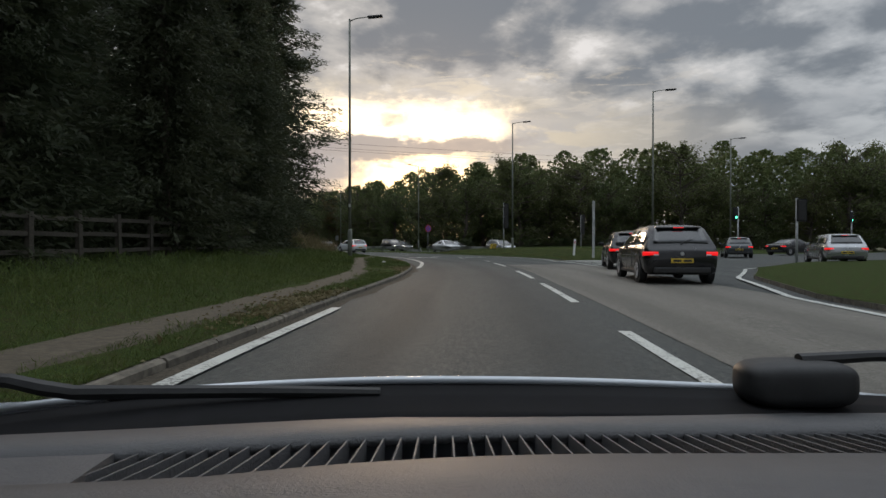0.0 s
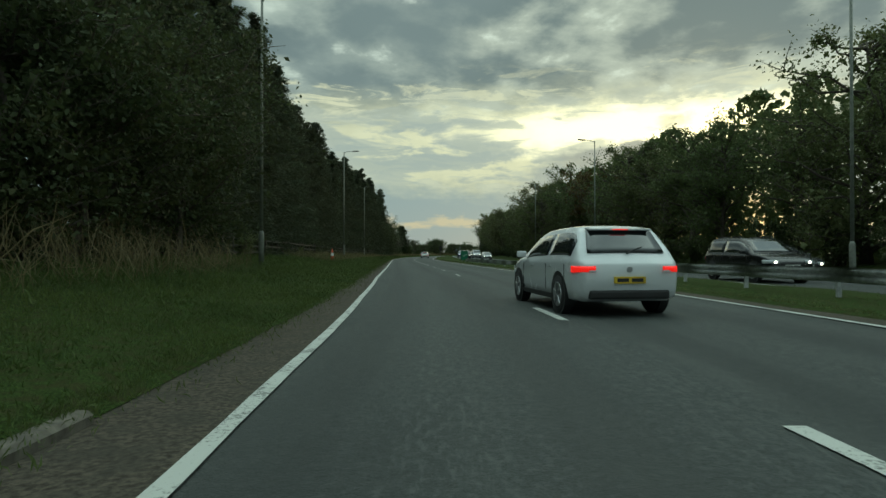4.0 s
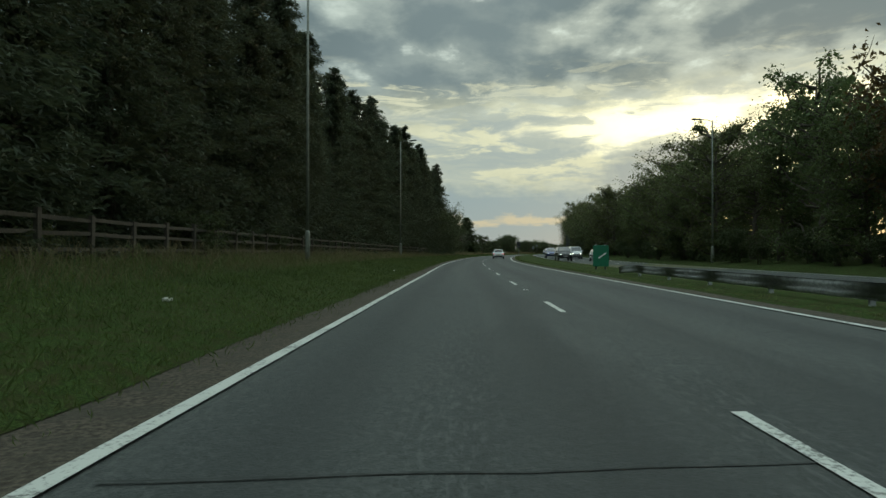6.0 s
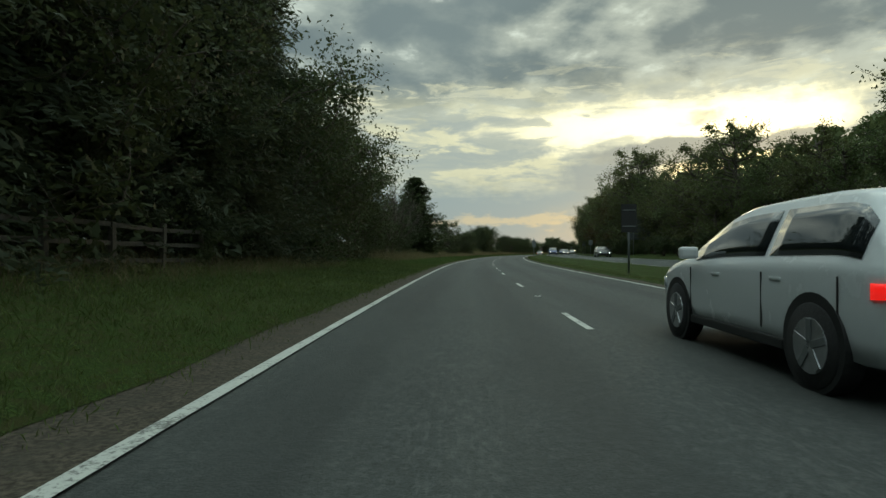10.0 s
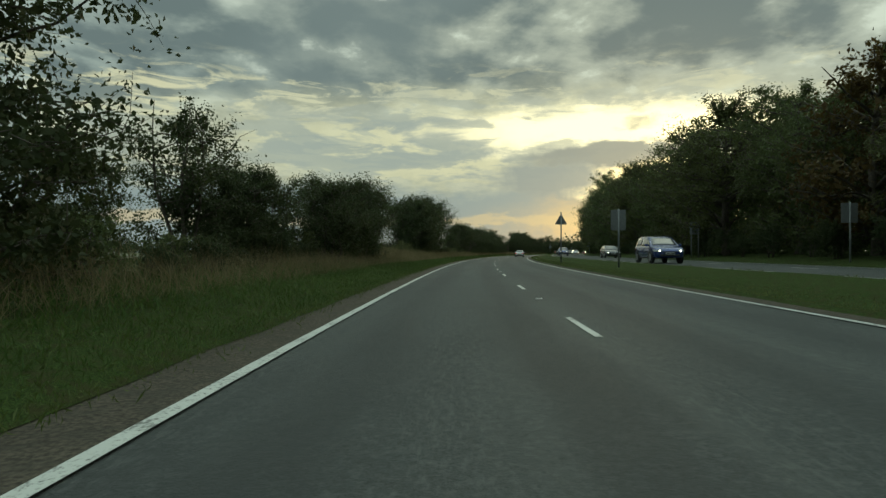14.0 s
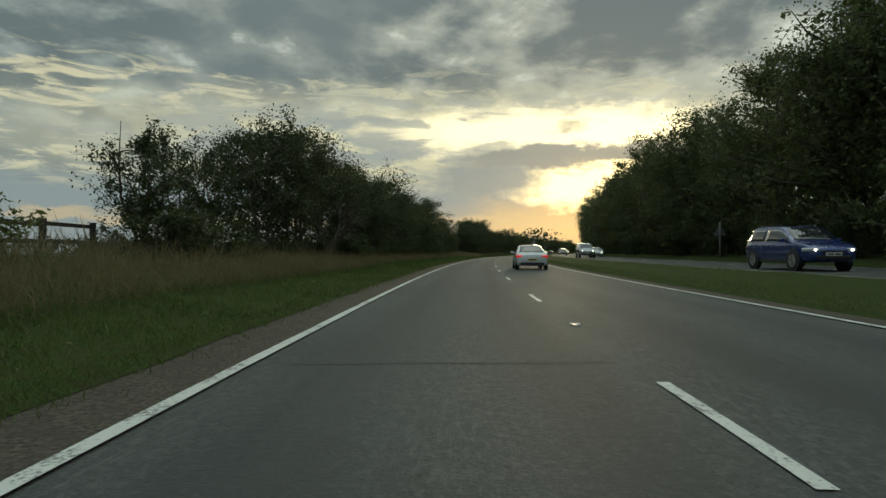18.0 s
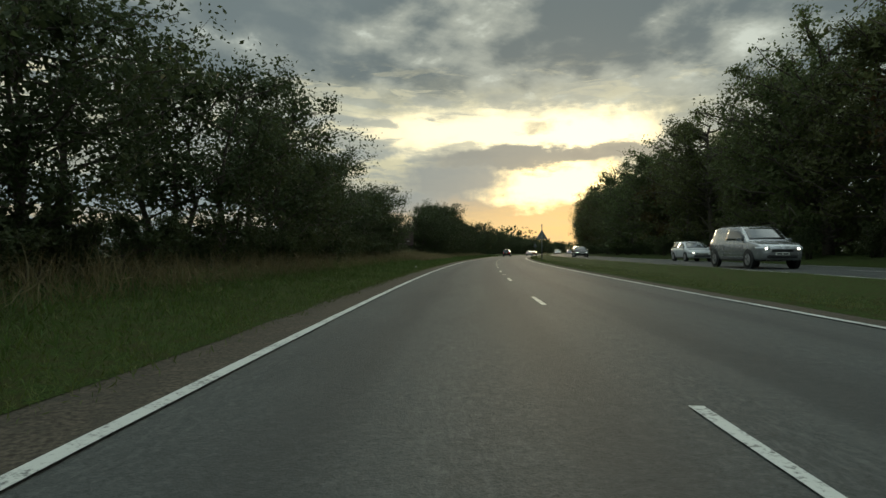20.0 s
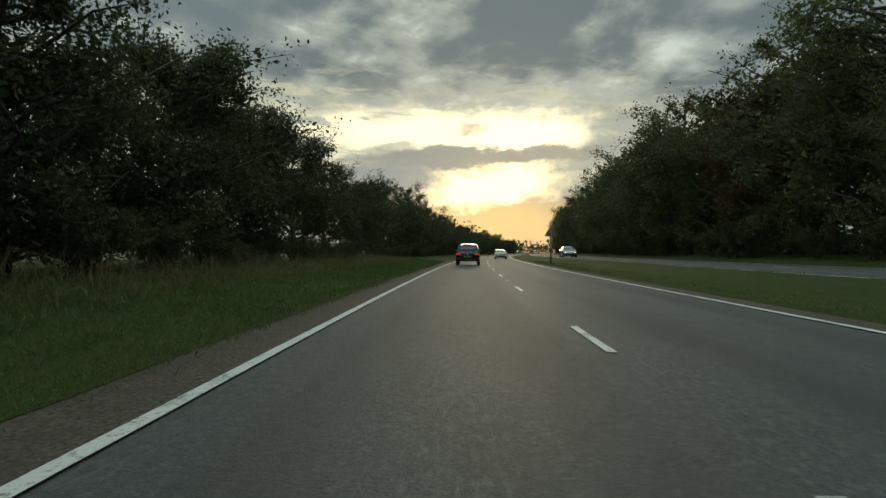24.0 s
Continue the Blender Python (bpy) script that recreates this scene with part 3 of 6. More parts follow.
# ---- trees ----
def leaf_mesh(name, pts, size, rng, material, aim=None, slim=.55):
    """Many small leaf sprays as separate kite-shaped faces."""
    n = len(pts)
    u = rng.normal(size=(n, 3)) if aim is None else aim + rng.normal(size=(n, 3)) * .45
    u /= np.linalg.norm(u, axis=1)[:, None] + 1e-9
    v = np.cross(u, rng.normal(size=(n, 3)))
    v /= np.linalg.norm(v, axis=1)[:, None] + 1e-9
    L = (np.asarray(size) * rng.uniform(.6, 1.35, n))[:, None]
    W = L * np.reshape(slim, (-1, 1))
    nrm = np.cross(u, v) * L * .18
    quad = np.stack([pts - u * L * .5, pts + v * W * .5 + nrm, pts + u * L * .5, pts - v * W * .5 + nrm], 1).reshape(-1, 3)
    me = bpy.data.meshes.new(name)
    me.vertices.add(4 * n)
    me.vertices.foreach_set("co", quad.astype(np.float32).ravel())
    me.loops.add(4 * n)
    me.loops.foreach_set("vertex_index", np.arange(4 * n, dtype=np.int32))
    me.polygons.add(n)
    me.polygons.foreach_set("loop_start", np.arange(0, 4 * n, 4, dtype=np.int32))
    me.materials.append(material)
    me.update(calc_edges=True)
    return me


def limb_path(rng, a, b, bend, k=4):
    pts = [a + (b - a) * i / k for i in range(k + 1)]
    return [pts[0]] + [p + rng.normal(size=3) * bend for p in pts[1:-1]] + [pts[-1]]


def broadleaf(seed, height, radius, base, limbs, count, size, lean=.0, wild=.35, stems=1, core=5, spread=.26):
    """Trunk with limbs, and leaf points gathered on the twigs: an uneven crown with gaps."""
    rng = np.random.default_rng(seed)
    bm = bmesh.new()
    leaf_pts = []
    for st in range(stems):
        off = np.clip(rng.normal(size=3), -1.5, 1.5) * (.16 * radius if stems > 1 else 0)
        off[2] = 0
        top = np.array([off[0] * 2 + rng.normal() * lean, off[1] * 2 + rng.normal() * lean, height * rng.uniform(.8, .92)])
        r0 = .018 * height / math.sqrt(stems) + .03
        spine = limb_path(rng, off, top, .02 * height, 6)
        spine[0] = off + np.array([0, 0, -.3])
        tube(bm, spine, [r0 * (1.25 if i == 0 else 1 - .14 * i) for i in range(7)], 8)
        for i in range(limbs // stems):
            f = rng.uniform(base, .95)
            k = f * 6
            j = min(int(k), 5)
            p = spine[j] + (spine[j + 1] - spine[j]) * (k - j)
            ang = rng.uniform(0, 2 * math.pi)
            mid = (f - base) / (1.0 - base)
            env = radius * (math.sqrt(max(.08, 1 - (2 * mid - .85) ** 2 * .62))) * rng.uniform(1 - wild, 1 + wild * .6)
            q = p + np.array([math.cos(ang) * env, math.sin(ang) * env, env * rng.uniform(.15, .75)])
            q[2] = min(q[2], height)
            path = limb_path(rng, p, q, .05 * env, 4)
            tube(bm, path, [r0 * .38 * (1 - .2 * m_) for m_ in range(5)], 5)
            for tw in range(4):
                f2 = rng.uniform(.35, 1.0)
                a = p + (q - p) * f2
                b = a + np.clip(rng.normal(size=3), -1.6, 1.6) * env * spread + np.array([0, 0, .05 * env])
                b[2] = min(b[2], height * 1.01)
                tube(bm, [a, (a + b) / 2 + rng.normal(size=3) * .05, b], [r0 * .12, r0 * .08, r0 * .03], 3)
                leaf_pts.append((a, b, env))
    per = max(1, count // len(leaf_pts))
    out, sizes = [], []
    for a, b, env in leaf_pts:
        u = rng.uniform(-.1, 1.1, per)[:, None]
        out.append(a + (b - a) * u + np.clip(rng.normal(size=(per, 3)), -1.8, 1.8) * (.068 * env + .06))
        sizes.append(np.full(per, size))
        u = rng.uniform(-.1, .7, core)[:, None]
        out.append(a * (1 - u * .3) + (b - a) * u * .5 + np.array([0, 0, 1.0]) * a[2] * u * .3 * .9 + np.clip(rng.normal(size=(core, 3)), -1.5, 1.5) * .09 * env)
        sizes.append(np.full(core, size * 1.7))
    allp = np.concatenate(out)
    allp[:, 2] = np.maximum(allp[:, 2], .03)
    return bm, allp, rng, None, np.concatenate(sizes)


def conifer(seed, height, radius, count, size, clear=0.0, sweep=(-.22, .28), slim=.21, inner=(.44, .28), peak=.62):
    """A dark evergreen, clad almost to the ground, with ragged drooping boughs."""
    rng = np.random.default_rng(seed)
    bm = bmesh.new()
    tube(bm, [(0, 0, -.3), (rng.normal() * .1, rng.normal() * .1, height * .5), (0, 0, height * .97)], [.24, .15, .02], 8)
    pts, aims = [], []
    boughs = 210
    per = count // boughs
    for i in range(boughs):
        f = (i + rng.uniform()) / boughs
        z = height * (.025 + .965 * f)
        reach = radius * ((1 - f) ** peak) * rng.uniform(.62, 1.12) + .25
        if f < clear:
            reach *= .25 + .75 * f / clear
        ang = rng.uniform(0, 2 * math.pi)
        d_ = np.array([math.cos(ang), math.sin(ang), 0.0])
        a = np.array([0, 0, z])
        b = a + d_ * reach + np.array([0, 0, reach * rng.uniform(*sweep)])
        u = rng.beta(1.9, 1.1, per)[:, None]
        p = a + (b - a) * u + np.array([0, 0, -.10]) * (u ** 2) * reach + rng.normal(size=(per, 3)) * np.array([.20, .20, .16]) * (.6 + .35 * reach / radius)
        pts.append(p)
        aims.append(np.tile(d_ + np.array([0, 0, -.25 + sweep[0] + .22]), (per, 1)))
        if sweep[0] > 0:
            tube(bm, [a, (a + b) / 2 + np.array([0, 0, -.04 * reach]), b], [.05, .03, .01], 4)
    # the dense dark inside of the tree
    n = 8200
    f = rng.uniform(0, 1, n) ** 1.15
    ang = rng.uniform(0, math.tau, n)
    rr = radius * (1 - f) ** peak * rng.uniform(.1, .6, n) * (np.clip(.3 + .7 * f / clear, 0, 1) if clear else 1)
    pts.append(np.stack([np.cos(ang) * rr, np.sin(ang) * rr, height * (.02 + .93 * f)], 1))
    aims.append(np.stack([np.cos(ang), np.sin(ang), -.4 + 0 * f], 1))
    allp = np.concatenate(pts)
    sizes, slims = np.full(len(allp), size), np.full(len(allp), slim)
    sizes[-n:], slims[-n:] = inner
    return bm, allp, rng, np.concatenate(aims), sizes, slims


class Kind:
    """One sort of tree: built at its first place, copied to the others."""

    def __init__(self, name, label, category, material, make, size, slim=.55, group="roadside trees"):
        self.args, self.first = (name, label, category, material, make, size, slim, group), None

    def put(self, m):
        if self.first is not None:
            return copy_thing(self.first, m)
        name, label, category, material, make, size, slim, group = self.args
        ob = thing(name, label, category, group)
        made = make()
        part("trunk", made[0], BARK, ob, smooth=True)
        part("crown", leaf_mesh("crown", made[1], made[4] if len(made) > 4 else size, made[2], material, made[3], made[5] if len(made) > 5 else slim), material, ob)
        ob.matrix_basis = m
        self.first = ob
        return ob


CONIFERS = [Kind("conifer", "tall dark evergreen tree with ragged drooping boughs", "tree", NEEDLE, (lambda k=k: conifer(40 + k, 18, 3.9 + .3 * k, 25000, .28)), .28, .2) for k in range(3)]
OAKS = [Kind("oak_tree", "broad-crowned roadside tree in dark green leaf", "tree", LEAF, (lambda k=k: broadleaf(60 + k, 13, 3.9 + .4 * k, .05, 70, 11500, .19, wild=.22, core=12, spread=.19)), .19) for k in range(3)]
NEAR_OAKS = [Kind("field_maple", "tall hedgerow tree, its dense dark crown down to the ground", "tree", LEAF_DARK, (lambda k=k: broadleaf(64 + k, 10, 3.3, .03, 72, 17000, .15, wild=.38, core=11)), .15) for k in range(2)]
ASHES = [Kind("ash_tree", "slender tree with a loose open crown", "tree", LEAF, (lambda k=k: broadleaf(70 + k, 15, 2.9, .12, 52, 6500, .20, wild=.5, core=6)), .20) for k in range(2)]
REDS = [Kind("beech_tree", "tree with leaves turning brown for autumn", "tree", AUTUMN, (lambda: broadleaf(80, 13, 3.6, .08, 44, 5000, .26)), .26)]
THORNS = [Kind("hawthorn", "dense dark hawthorn bush reaching the ground", "bush", LEAF_DARK, (lambda k=k: broadleaf(90 + k, 6.5, 2.6, .02, 72, 15000, .115, stems=4, wild=.34, core=9)), .115) for k in range(3)]
BRAMBLES = [Kind("bramble_bush", "low dark tangle of brambles and hedge growth", "bush", LEAF_DARK, (lambda k=k: broadleaf(95 + k, 3.2, 2.0, .01, 36, 3300, .15, stems=5, wild=.45, core=7)), .15) for k in range(2)]
THIN = [Kind("sapling", "thin hedgerow tree with sparse leaves and bare twigs", "tree", LEAF_DARK, (lambda k=k: broadleaf(100 + k, 7, 2.1, .04, 60, 9000, .12, stems=5, wild=.45, core=5)), .12) for k in range(2)]
SHRUBS = [Kind("shrub", "low tangled shrub on the grass bank", "bush", LEAF, (lambda k=k: broadleaf(110 + k, 2.6, 1.5, .02, 26, 1900, .14, stems=4, wild=.5, core=4)), .14) for k in range(2)]
MAPLE = Kind("maple_tree", "leafy maple with upswept boughs, dark against the sky", "tree", LEAF_DARK, lambda: conifer(120, 10.8, 3.7, 21000, .19, sweep=(.12, .62), slim=.5, inner=(.34, .55), peak=.75), .19)

dice = random.Random(7)


def plant(kinds, s, d, height, native, z=None, wide=1.0):
    k = height / native
    m = Matrix.Translation(at(s, d, (bank(s, d) if d < 0 else opp_z(s) + .45) if z is None else z)) @ Matrix.Rotation(dice.uniform(0, 6.28), 4, "Z")
    m = m @ Matrix.Diagonal((k * wide * dice.uniform(.92, 1.08), k * wide * dice.uniform(.92, 1.08), k, 1))
    kind = kinds[dice.randrange(len(kinds))]
    return kind.put(m)


# evergreen belt on the left
deep_pines, deep_oaks = [], []
s = -45.0
while s < 55:
    plant(CONIFERS, s, -11.2 + (1.2 if 18 < s < 46 else 0) + dice.uniform(-.6, .6), dice.uniform(15.5, 18.5), 18)
    s += dice.uniform(3.6, 5.0)
FIR = [Kind("fir_tree", "tall dark fir with wide drooping boughs and a clear stem", "tree", NEEDLE, lambda: conifer(50, 21, 5.0, 34000, .27, .2), .27)]
plant(FIR, 52.0, -9.2, 23, 21, wide=1.25)
s = 58.0
while s < 71:
    plant(CONIFERS, s, -10.6 + dice.uniform(-.4, .4), dice.uniform(14, 16), 18)
    s += 4.0
while s < 88:
    plant(THORNS, s, -10.4 + dice.uniform(-.6, .6), dice.uniform(6.8, 8.6), 6.5)
    s += 3.0
belt_d = table([(86, -11.8), (130, -12.2), (150, -11.4), (175, -9.8), (215, -8.8)])
s = 88.0
while s < 214:
    plant(CONIFERS, s, belt_d(s) + dice.uniform(-.5, .5), dice.uniform(17, 20), 18)
    s += dice.uniform(3.4, 4.6)
for row in range(2):
    s = -40.0
    while s < 214:
        deep_pines.append((*at(s, -16.5 - 5.0 * row, .4).xy, dice.uniform(17, 20), 3.6))
        s += dice.uniform(5, 6.5)
s = 90.0
while s < 205:
    plant(SHRUBS if s < 120 else BRAMBLES, s, float(np.interp(s, (90, 130, 160, 205), (-9.6, -9.4, -8.4, -7.2))) - .5 + dice.uniform(-.35, .75), dice.uniform(1.0, 1.9), 2.8)
    s += dice.uniform(2.6, 4.6)
# low hedge growth, with gaps at the open fields
for a, b, hi in ((215, 257, 2.6), (257, 284, 1.2), (288, 322, 2.6), (343, 377, 2.4), (386, 466, 2.6), (494, 600, 2.4)):
    s = float(a)
    while s < b:
        plant(BRAMBLES, s, (-8.0 if 286 < s < 322 or s > 380 else -8.4 if s > 340 else -9.2) + dice.uniform(-.5, .5), hi * dice.uniform(.7, 1.25), 3.2, wide=1.15)
        s += dice.uniform(2.4, 3.4)
s = 404.0
while s < 462:
    plant(BRAMBLES, s, -7.5 + dice.uniform(-.4, .4), dice.uniform(2.8, 3.6), 3.2, wide=1.1)
    s += dice.uniform(2.0, 2.8)
# hedgerow trees on the left, one by one
for kinds, native, rows_ in (
        (THORNS, 6.5, [(201, -9.5, 7), (205, -9, 6), (209, -9.5, 8), (214, -9, 7.5), (219, -9.8, 8.5), (224, -9, 7), (229, -9.6, 8.5), (234, -9.6, 5.6), (240, -9.8, 4.4), (246, -9.8, 4.2), (251, -9.6, 3.9), (303, -8.8, 3.6), (309, -7.3, 3.6), (312.5, -7.2, 4.2), (316, -7.2, 4.0), (319, -8.0, 4.0),
                       (347, -9.6, 5.4), (351, -9.4, 6.2), (355, -9.2, 6.5), (359.5, -9.2, 6.6), (364, -9.6, 6.8), (369, -9.4, 6.2), (395.6, -8.4, 5.2), (400, -8.7, 5.4),
                       (405, -8.2, 5.5), (411, -8.5, 5.2), (417, -8.2, 5.2), (423, -8.4, 5.4), (429, -8.6, 5.4), (435, -8.4, 5.2), (441, -8.4, 5.5), (447, -8.8, 5.0), (452, -8.8, 4.9), (457, -8.8, 4.2), (461.5, -8.6, 3.6), (465.5, -8.4, 4.8), (469, -8.2, 3.2),
                       (493.6, -9.4, 4.6), (497, -8.4, 5.0), (501.5, -8.2, 5.6), (506, -8.2, 6.2), (511, -8.4, 6.8)]),
        (THIN, 7, [(242, -9.6, 6.0), (249, -9.8, 5.6), (297.5, -9.0, 5.8), (302, -9.4, 4.6), (306.5, -9.0, 4.6), (311.5, -8.2, 6.4), (316, -7.6, 6.6), (387.5, -9.0, 5.4), (391.0, -9.2, 5.6), (413, -7.8, 6.0), (516, -8, 8.6)]),
        (NEAR_OAKS, 10, [(366, -11, 8.0), (518, -9.4, 9.5), (524, -9.6, 10.5), (530, -9.2, 10.8), (536.5, -9.4, 10), (543, -9.4, 8.5), (550, -9.6, 8), (557, -9.2, 7.5)]),
        (SHRUBS, 2.6, [(258, -8, 2.2), (262, -7.6, 1.8), (269, -8, 2.4), (273, -7.8, 2), (277, -8.2, 2.6), (282, -7.6, 2.2), (291, -7.6, 3.0), (295, -8, 2.4), (307, -8, 3.2), (314, -8, 3), (325, -8.6, 2),
                       (339, -8.4, 3.2), (342, -7.8, 2.6), (373, -7.6, 3), (376, -7.9, 2.6), (380, -7.4, 2.8), (464, -8.6, 2.8), (489, -9.6, 1.8), (485, -10.5, 1.8), (62, -6.8, 1.6), (44, -7.4, 1.5), (36, -7.8, 1.6)])):
    for s, d, h_ in rows_:
        plant(kinds, s, d, h_, native)
plant([MAPLE], 265.1, -9.0, 10.6, 10.8, wide=1.36)
for s, d, h_ in ((262.5, -10.4, 6.0), (266.8, -10.2, 4.6)):
    plant(THORNS, s, d, h_, 6.5)
for s in (519, 524, 530, 538):
    plant(NEAR_OAKS, s, -12.4 + dice.uniform(-.5, .5), dice.uniform(9.5, 11), 10)
ROUND = [Kind("holly_bush", "compact round evergreen bush, leafy to the ground", "bush", LEAF_DARK, lambda: broadleaf(130, 6, 2.3, .01, 80, 15000, .11, stems=3, wild=.2, core=12), .11)]
for s, d, h_ in ((287.2, -7.9, 6.2), (292, -8.8, 3.0), (300.5, -8.8, 3.6), (350, -8.8, 6.4)):
    plant(ROUND, s, d, h_, 6)


def bare_tree(s, d, height, seed, shrub=False):
    """A dead or leafless tree or shrub: trunk, limbs and fine twigs only."""
    rng = np.random.default_rng(seed)
    bm = bmesh.new()

    def grow(a, way, length, r, depth):
        b = a + way * length
        tube(bm, [a, (a + b) / 2 + rng.normal(size=3) * length * .06, b], [r, r * .8, r * .6], 6 if depth < 2 else 4)
        if depth == 5:
            return
        for k in range(3 if depth < 3 else 2):
            v = way + rng.normal(size=3) * (.42 + .06 * depth) + np.array([0, 0, .16])
            v /= np.linalg.norm(v)
            grow(a + (b - a) * rng.uniform(.55, 1.0), v, length * rng.uniform(.55, .82), r * .55, depth + 1)

    for k in range(7 if shrub else 2):
        wide = .7 if shrub else .22
        v = np.array([rng.normal() * wide, rng.normal() * wide, 1.0])
        grow(np.array([rng.normal() * .15, rng.normal() * .15, -.2]), v / np.linalg.norm(v), height * .34, .022 if shrub else .15, 1 if shrub else 0)
    if shrub:
        ob = thing("dead_shrub", "tangle of dead pale stems on the grass bank", "bush", "dead shrubs")
    else:
        ob = thing("bare_tree", "leafless tree with fine twigs against the sky", "tree", "bare trees")
    part("trunk", bm, DRY if shrub else BARK, ob)
    ob.matrix_basis = Matrix.Translation(at(s, d, bank(s, d)))


for s, d, h_ in ((50.0, -6.3, 2.6), (51.8, -6.9, 2.8), (54.0, -6.6, 2.4), (56.5, -7.2, 2.6)):
    bare_tree(s, d, h_, int(s * 10), True)
bare_tree(325.4, -8.3, 7.2, 31)
bare_tree(243, -8.4, 8.6, 33)
bare_tree(247.5, -9.0, 9.2, 37)
bare_tree(252.0, -8.6, 9.4, 39)
bare_tree(238.5, -9.4, 8.0, 41)
bare_tree(400, -7.2, 5.0, 35)
s = 563.0
while s < 900:
    plant(THORNS + OAKS[:1], s, -9.8 + dice.uniform(-1, 1), dice.uniform(6, 8.5), 8)
    s += dice.uniform(5, 7)

# the wood on the right
wood_h = table([(60, 11.5), (85, 13), (100, 14.8), (130, 14.4), (165, 13.4), (200, 12.4), (240, 11.4), (268, 11.6), (310, 14), (360, 14.6), (400, 16.2), (425, 14), (470, 14.2), (500, 14.8), (555, 16.2), (620, 15), (900, 14.5)])
s = 80.0
while s < 900:
    step = dice.uniform(4.4, 6.0) if s < 620 else 8
    pick = dice.random()
    kinds = OAKS if pick < .78 else ASHES if pick < .9 else REDS
    native = 15 if kinds is ASHES else 13
    plant(kinds, s, opp_near(s) + 12.6 + dice.uniform(-1.0, 1.0), wood_h(s) * dice.uniform(.86, 1.03), native, wide=1.1 if kinds is ASHES else 1.0)
    s += step
for s, h_ in ((274.5, 15.2), (279, 12.8)):
    plant(OAKS, s, opp_near(s) + 12.0, h_, 13)
for row in range(2):
    s = 78.0 + 3 * row
    while s < 880:
        deep_oaks.append((*at(s, opp_near(s) + 18 + 6 * row + dice.uniform(-1, 1)).xy, wood_h(s) * dice.uniform(.9, 1.06), 3.9))
        s += dice.uniform(5.5, 7.5)
s = 76.0
while s < 760:
    plant(BRAMBLES, s, opp_near(s) + 10.4 + dice.uniform(-.8, .8), dice.uniform(2.6, 5.0), 3.2)
    s += dice.uniform(3.4, 5.0) if s < 600 else 8
# trees that close the junction
turn_m = Matrix.Translation(spot(1)) @ Matrix.Rotation(radians(-34.7), 4, "Z")


def free(v, kinds, height, native, wide=1.0):
    k = height / native
    m = Matrix.Translation(v) @ Matrix.Rotation(dice.uniform(0, 6.28), 4, "Z") @ Matrix.Diagonal((k * wide, k * wide, k, 1))
    return kinds[dice.randrange(len(kinds))].put(m)


x = 4.0
while x < 150:
    y = 66 + .0018 * (x - 60) ** 2 - max(0, x - 70) * .55 + dice.uniform(-2, 2)
    free(turn_m @ Vector((x, y, 0)), OAKS if dice.random() < .85 else ASHES, dice.uniform(12, 15.5), 13.5)
    free(turn_m @ Vector((x + 1, y - 3.5, 0)), BRAMBLES, dice.uniform(2.5, 5.5), 3.2, 1.2)
    for q in (5, 10, 15):
        v = turn_m @ Vector((x + dice.uniform(-1, 1), y + q, 0))
        deep_oaks.append((v.x, v.y, dice.uniform(12, 16), 4.2))
    x += dice.uniform(3.6, 5.0)


def far_wood(name, rows_, seed, label):
    """Woods too far to tell the trees apart: rough clumps of leaf along a line."""
    rng = np.random.default_rng(seed)
    pts = []
    for x, y, h_, width in rows_:
        n = int(26 * h_)
        c = rng.uniform(0, 1, n)
        pts.append(np.stack([x + rng.normal(size=n) * width, y + rng.normal(size=n) * width, h_ * (c ** .7) * rng.uniform(.55, 1.0, n)], 1))
    me = leaf_mesh(name, np.concatenate(pts), 2.4, rng, LEAF_DARK, None, .8)
    return tagged(new(name, me), label, "trees", "", "stuff")


def deep_wood(name, rows_, material, label, peak, seed):
    """The inside of a wood behind its front row: crowns that merge."""
    rng = np.random.default_rng(seed)
    pts, sizes = [], []
    for x, y, h_, r in rows_:
        n = 1250
        v = rng.normal(size=(n, 3))
        v /= np.linalg.norm(v, axis=1)[:, None]
        z = rng.uniform(.03, 1, n)
        w_ = r * ((1 - z) ** peak if peak < 1 else np.sqrt(np.maximum(.05, 1 - (2 * z - .8) ** 2 * .7))) * rng.uniform(.55, 1.05, n)
        pts.append(np.stack([x + v[:, 0] * w_, y + v[:, 1] * w_, z * h_], 1))
        sizes.append(np.full(n, .56))
    return tagged(new(name, leaf_mesh(name, np.concatenate(pts), np.concatenate(sizes), rng, material, None, .7)), label, "trees", "", "stuff")


deep_wood("inner_wood", deep_oaks, LEAF, "dim leafy trees deep inside the roadside wood", 2, 21)
deep_wood("inner_evergreens", deep_pines, NEEDLE, "dark evergreen trees behind the front row", .6, 22)
far_rows = []
for i in range(150):
    ang = radians(-125 + i * 1.72)
    r = 620 + 160 * math.sin(i * .7) + 90 * math.sin(i * 1.9)
    c = at(480, 0)
    far_rows.append((c.x + math.sin(ang) * r, c.y + math.cos(ang) * r, 11 + 6 * abs(math.sin(i * 2.3)) + (7 if i % 11 == 0 else 0), 9))
far_wood("far_woods", far_rows, 5, "distant dark tree line along the horizon")

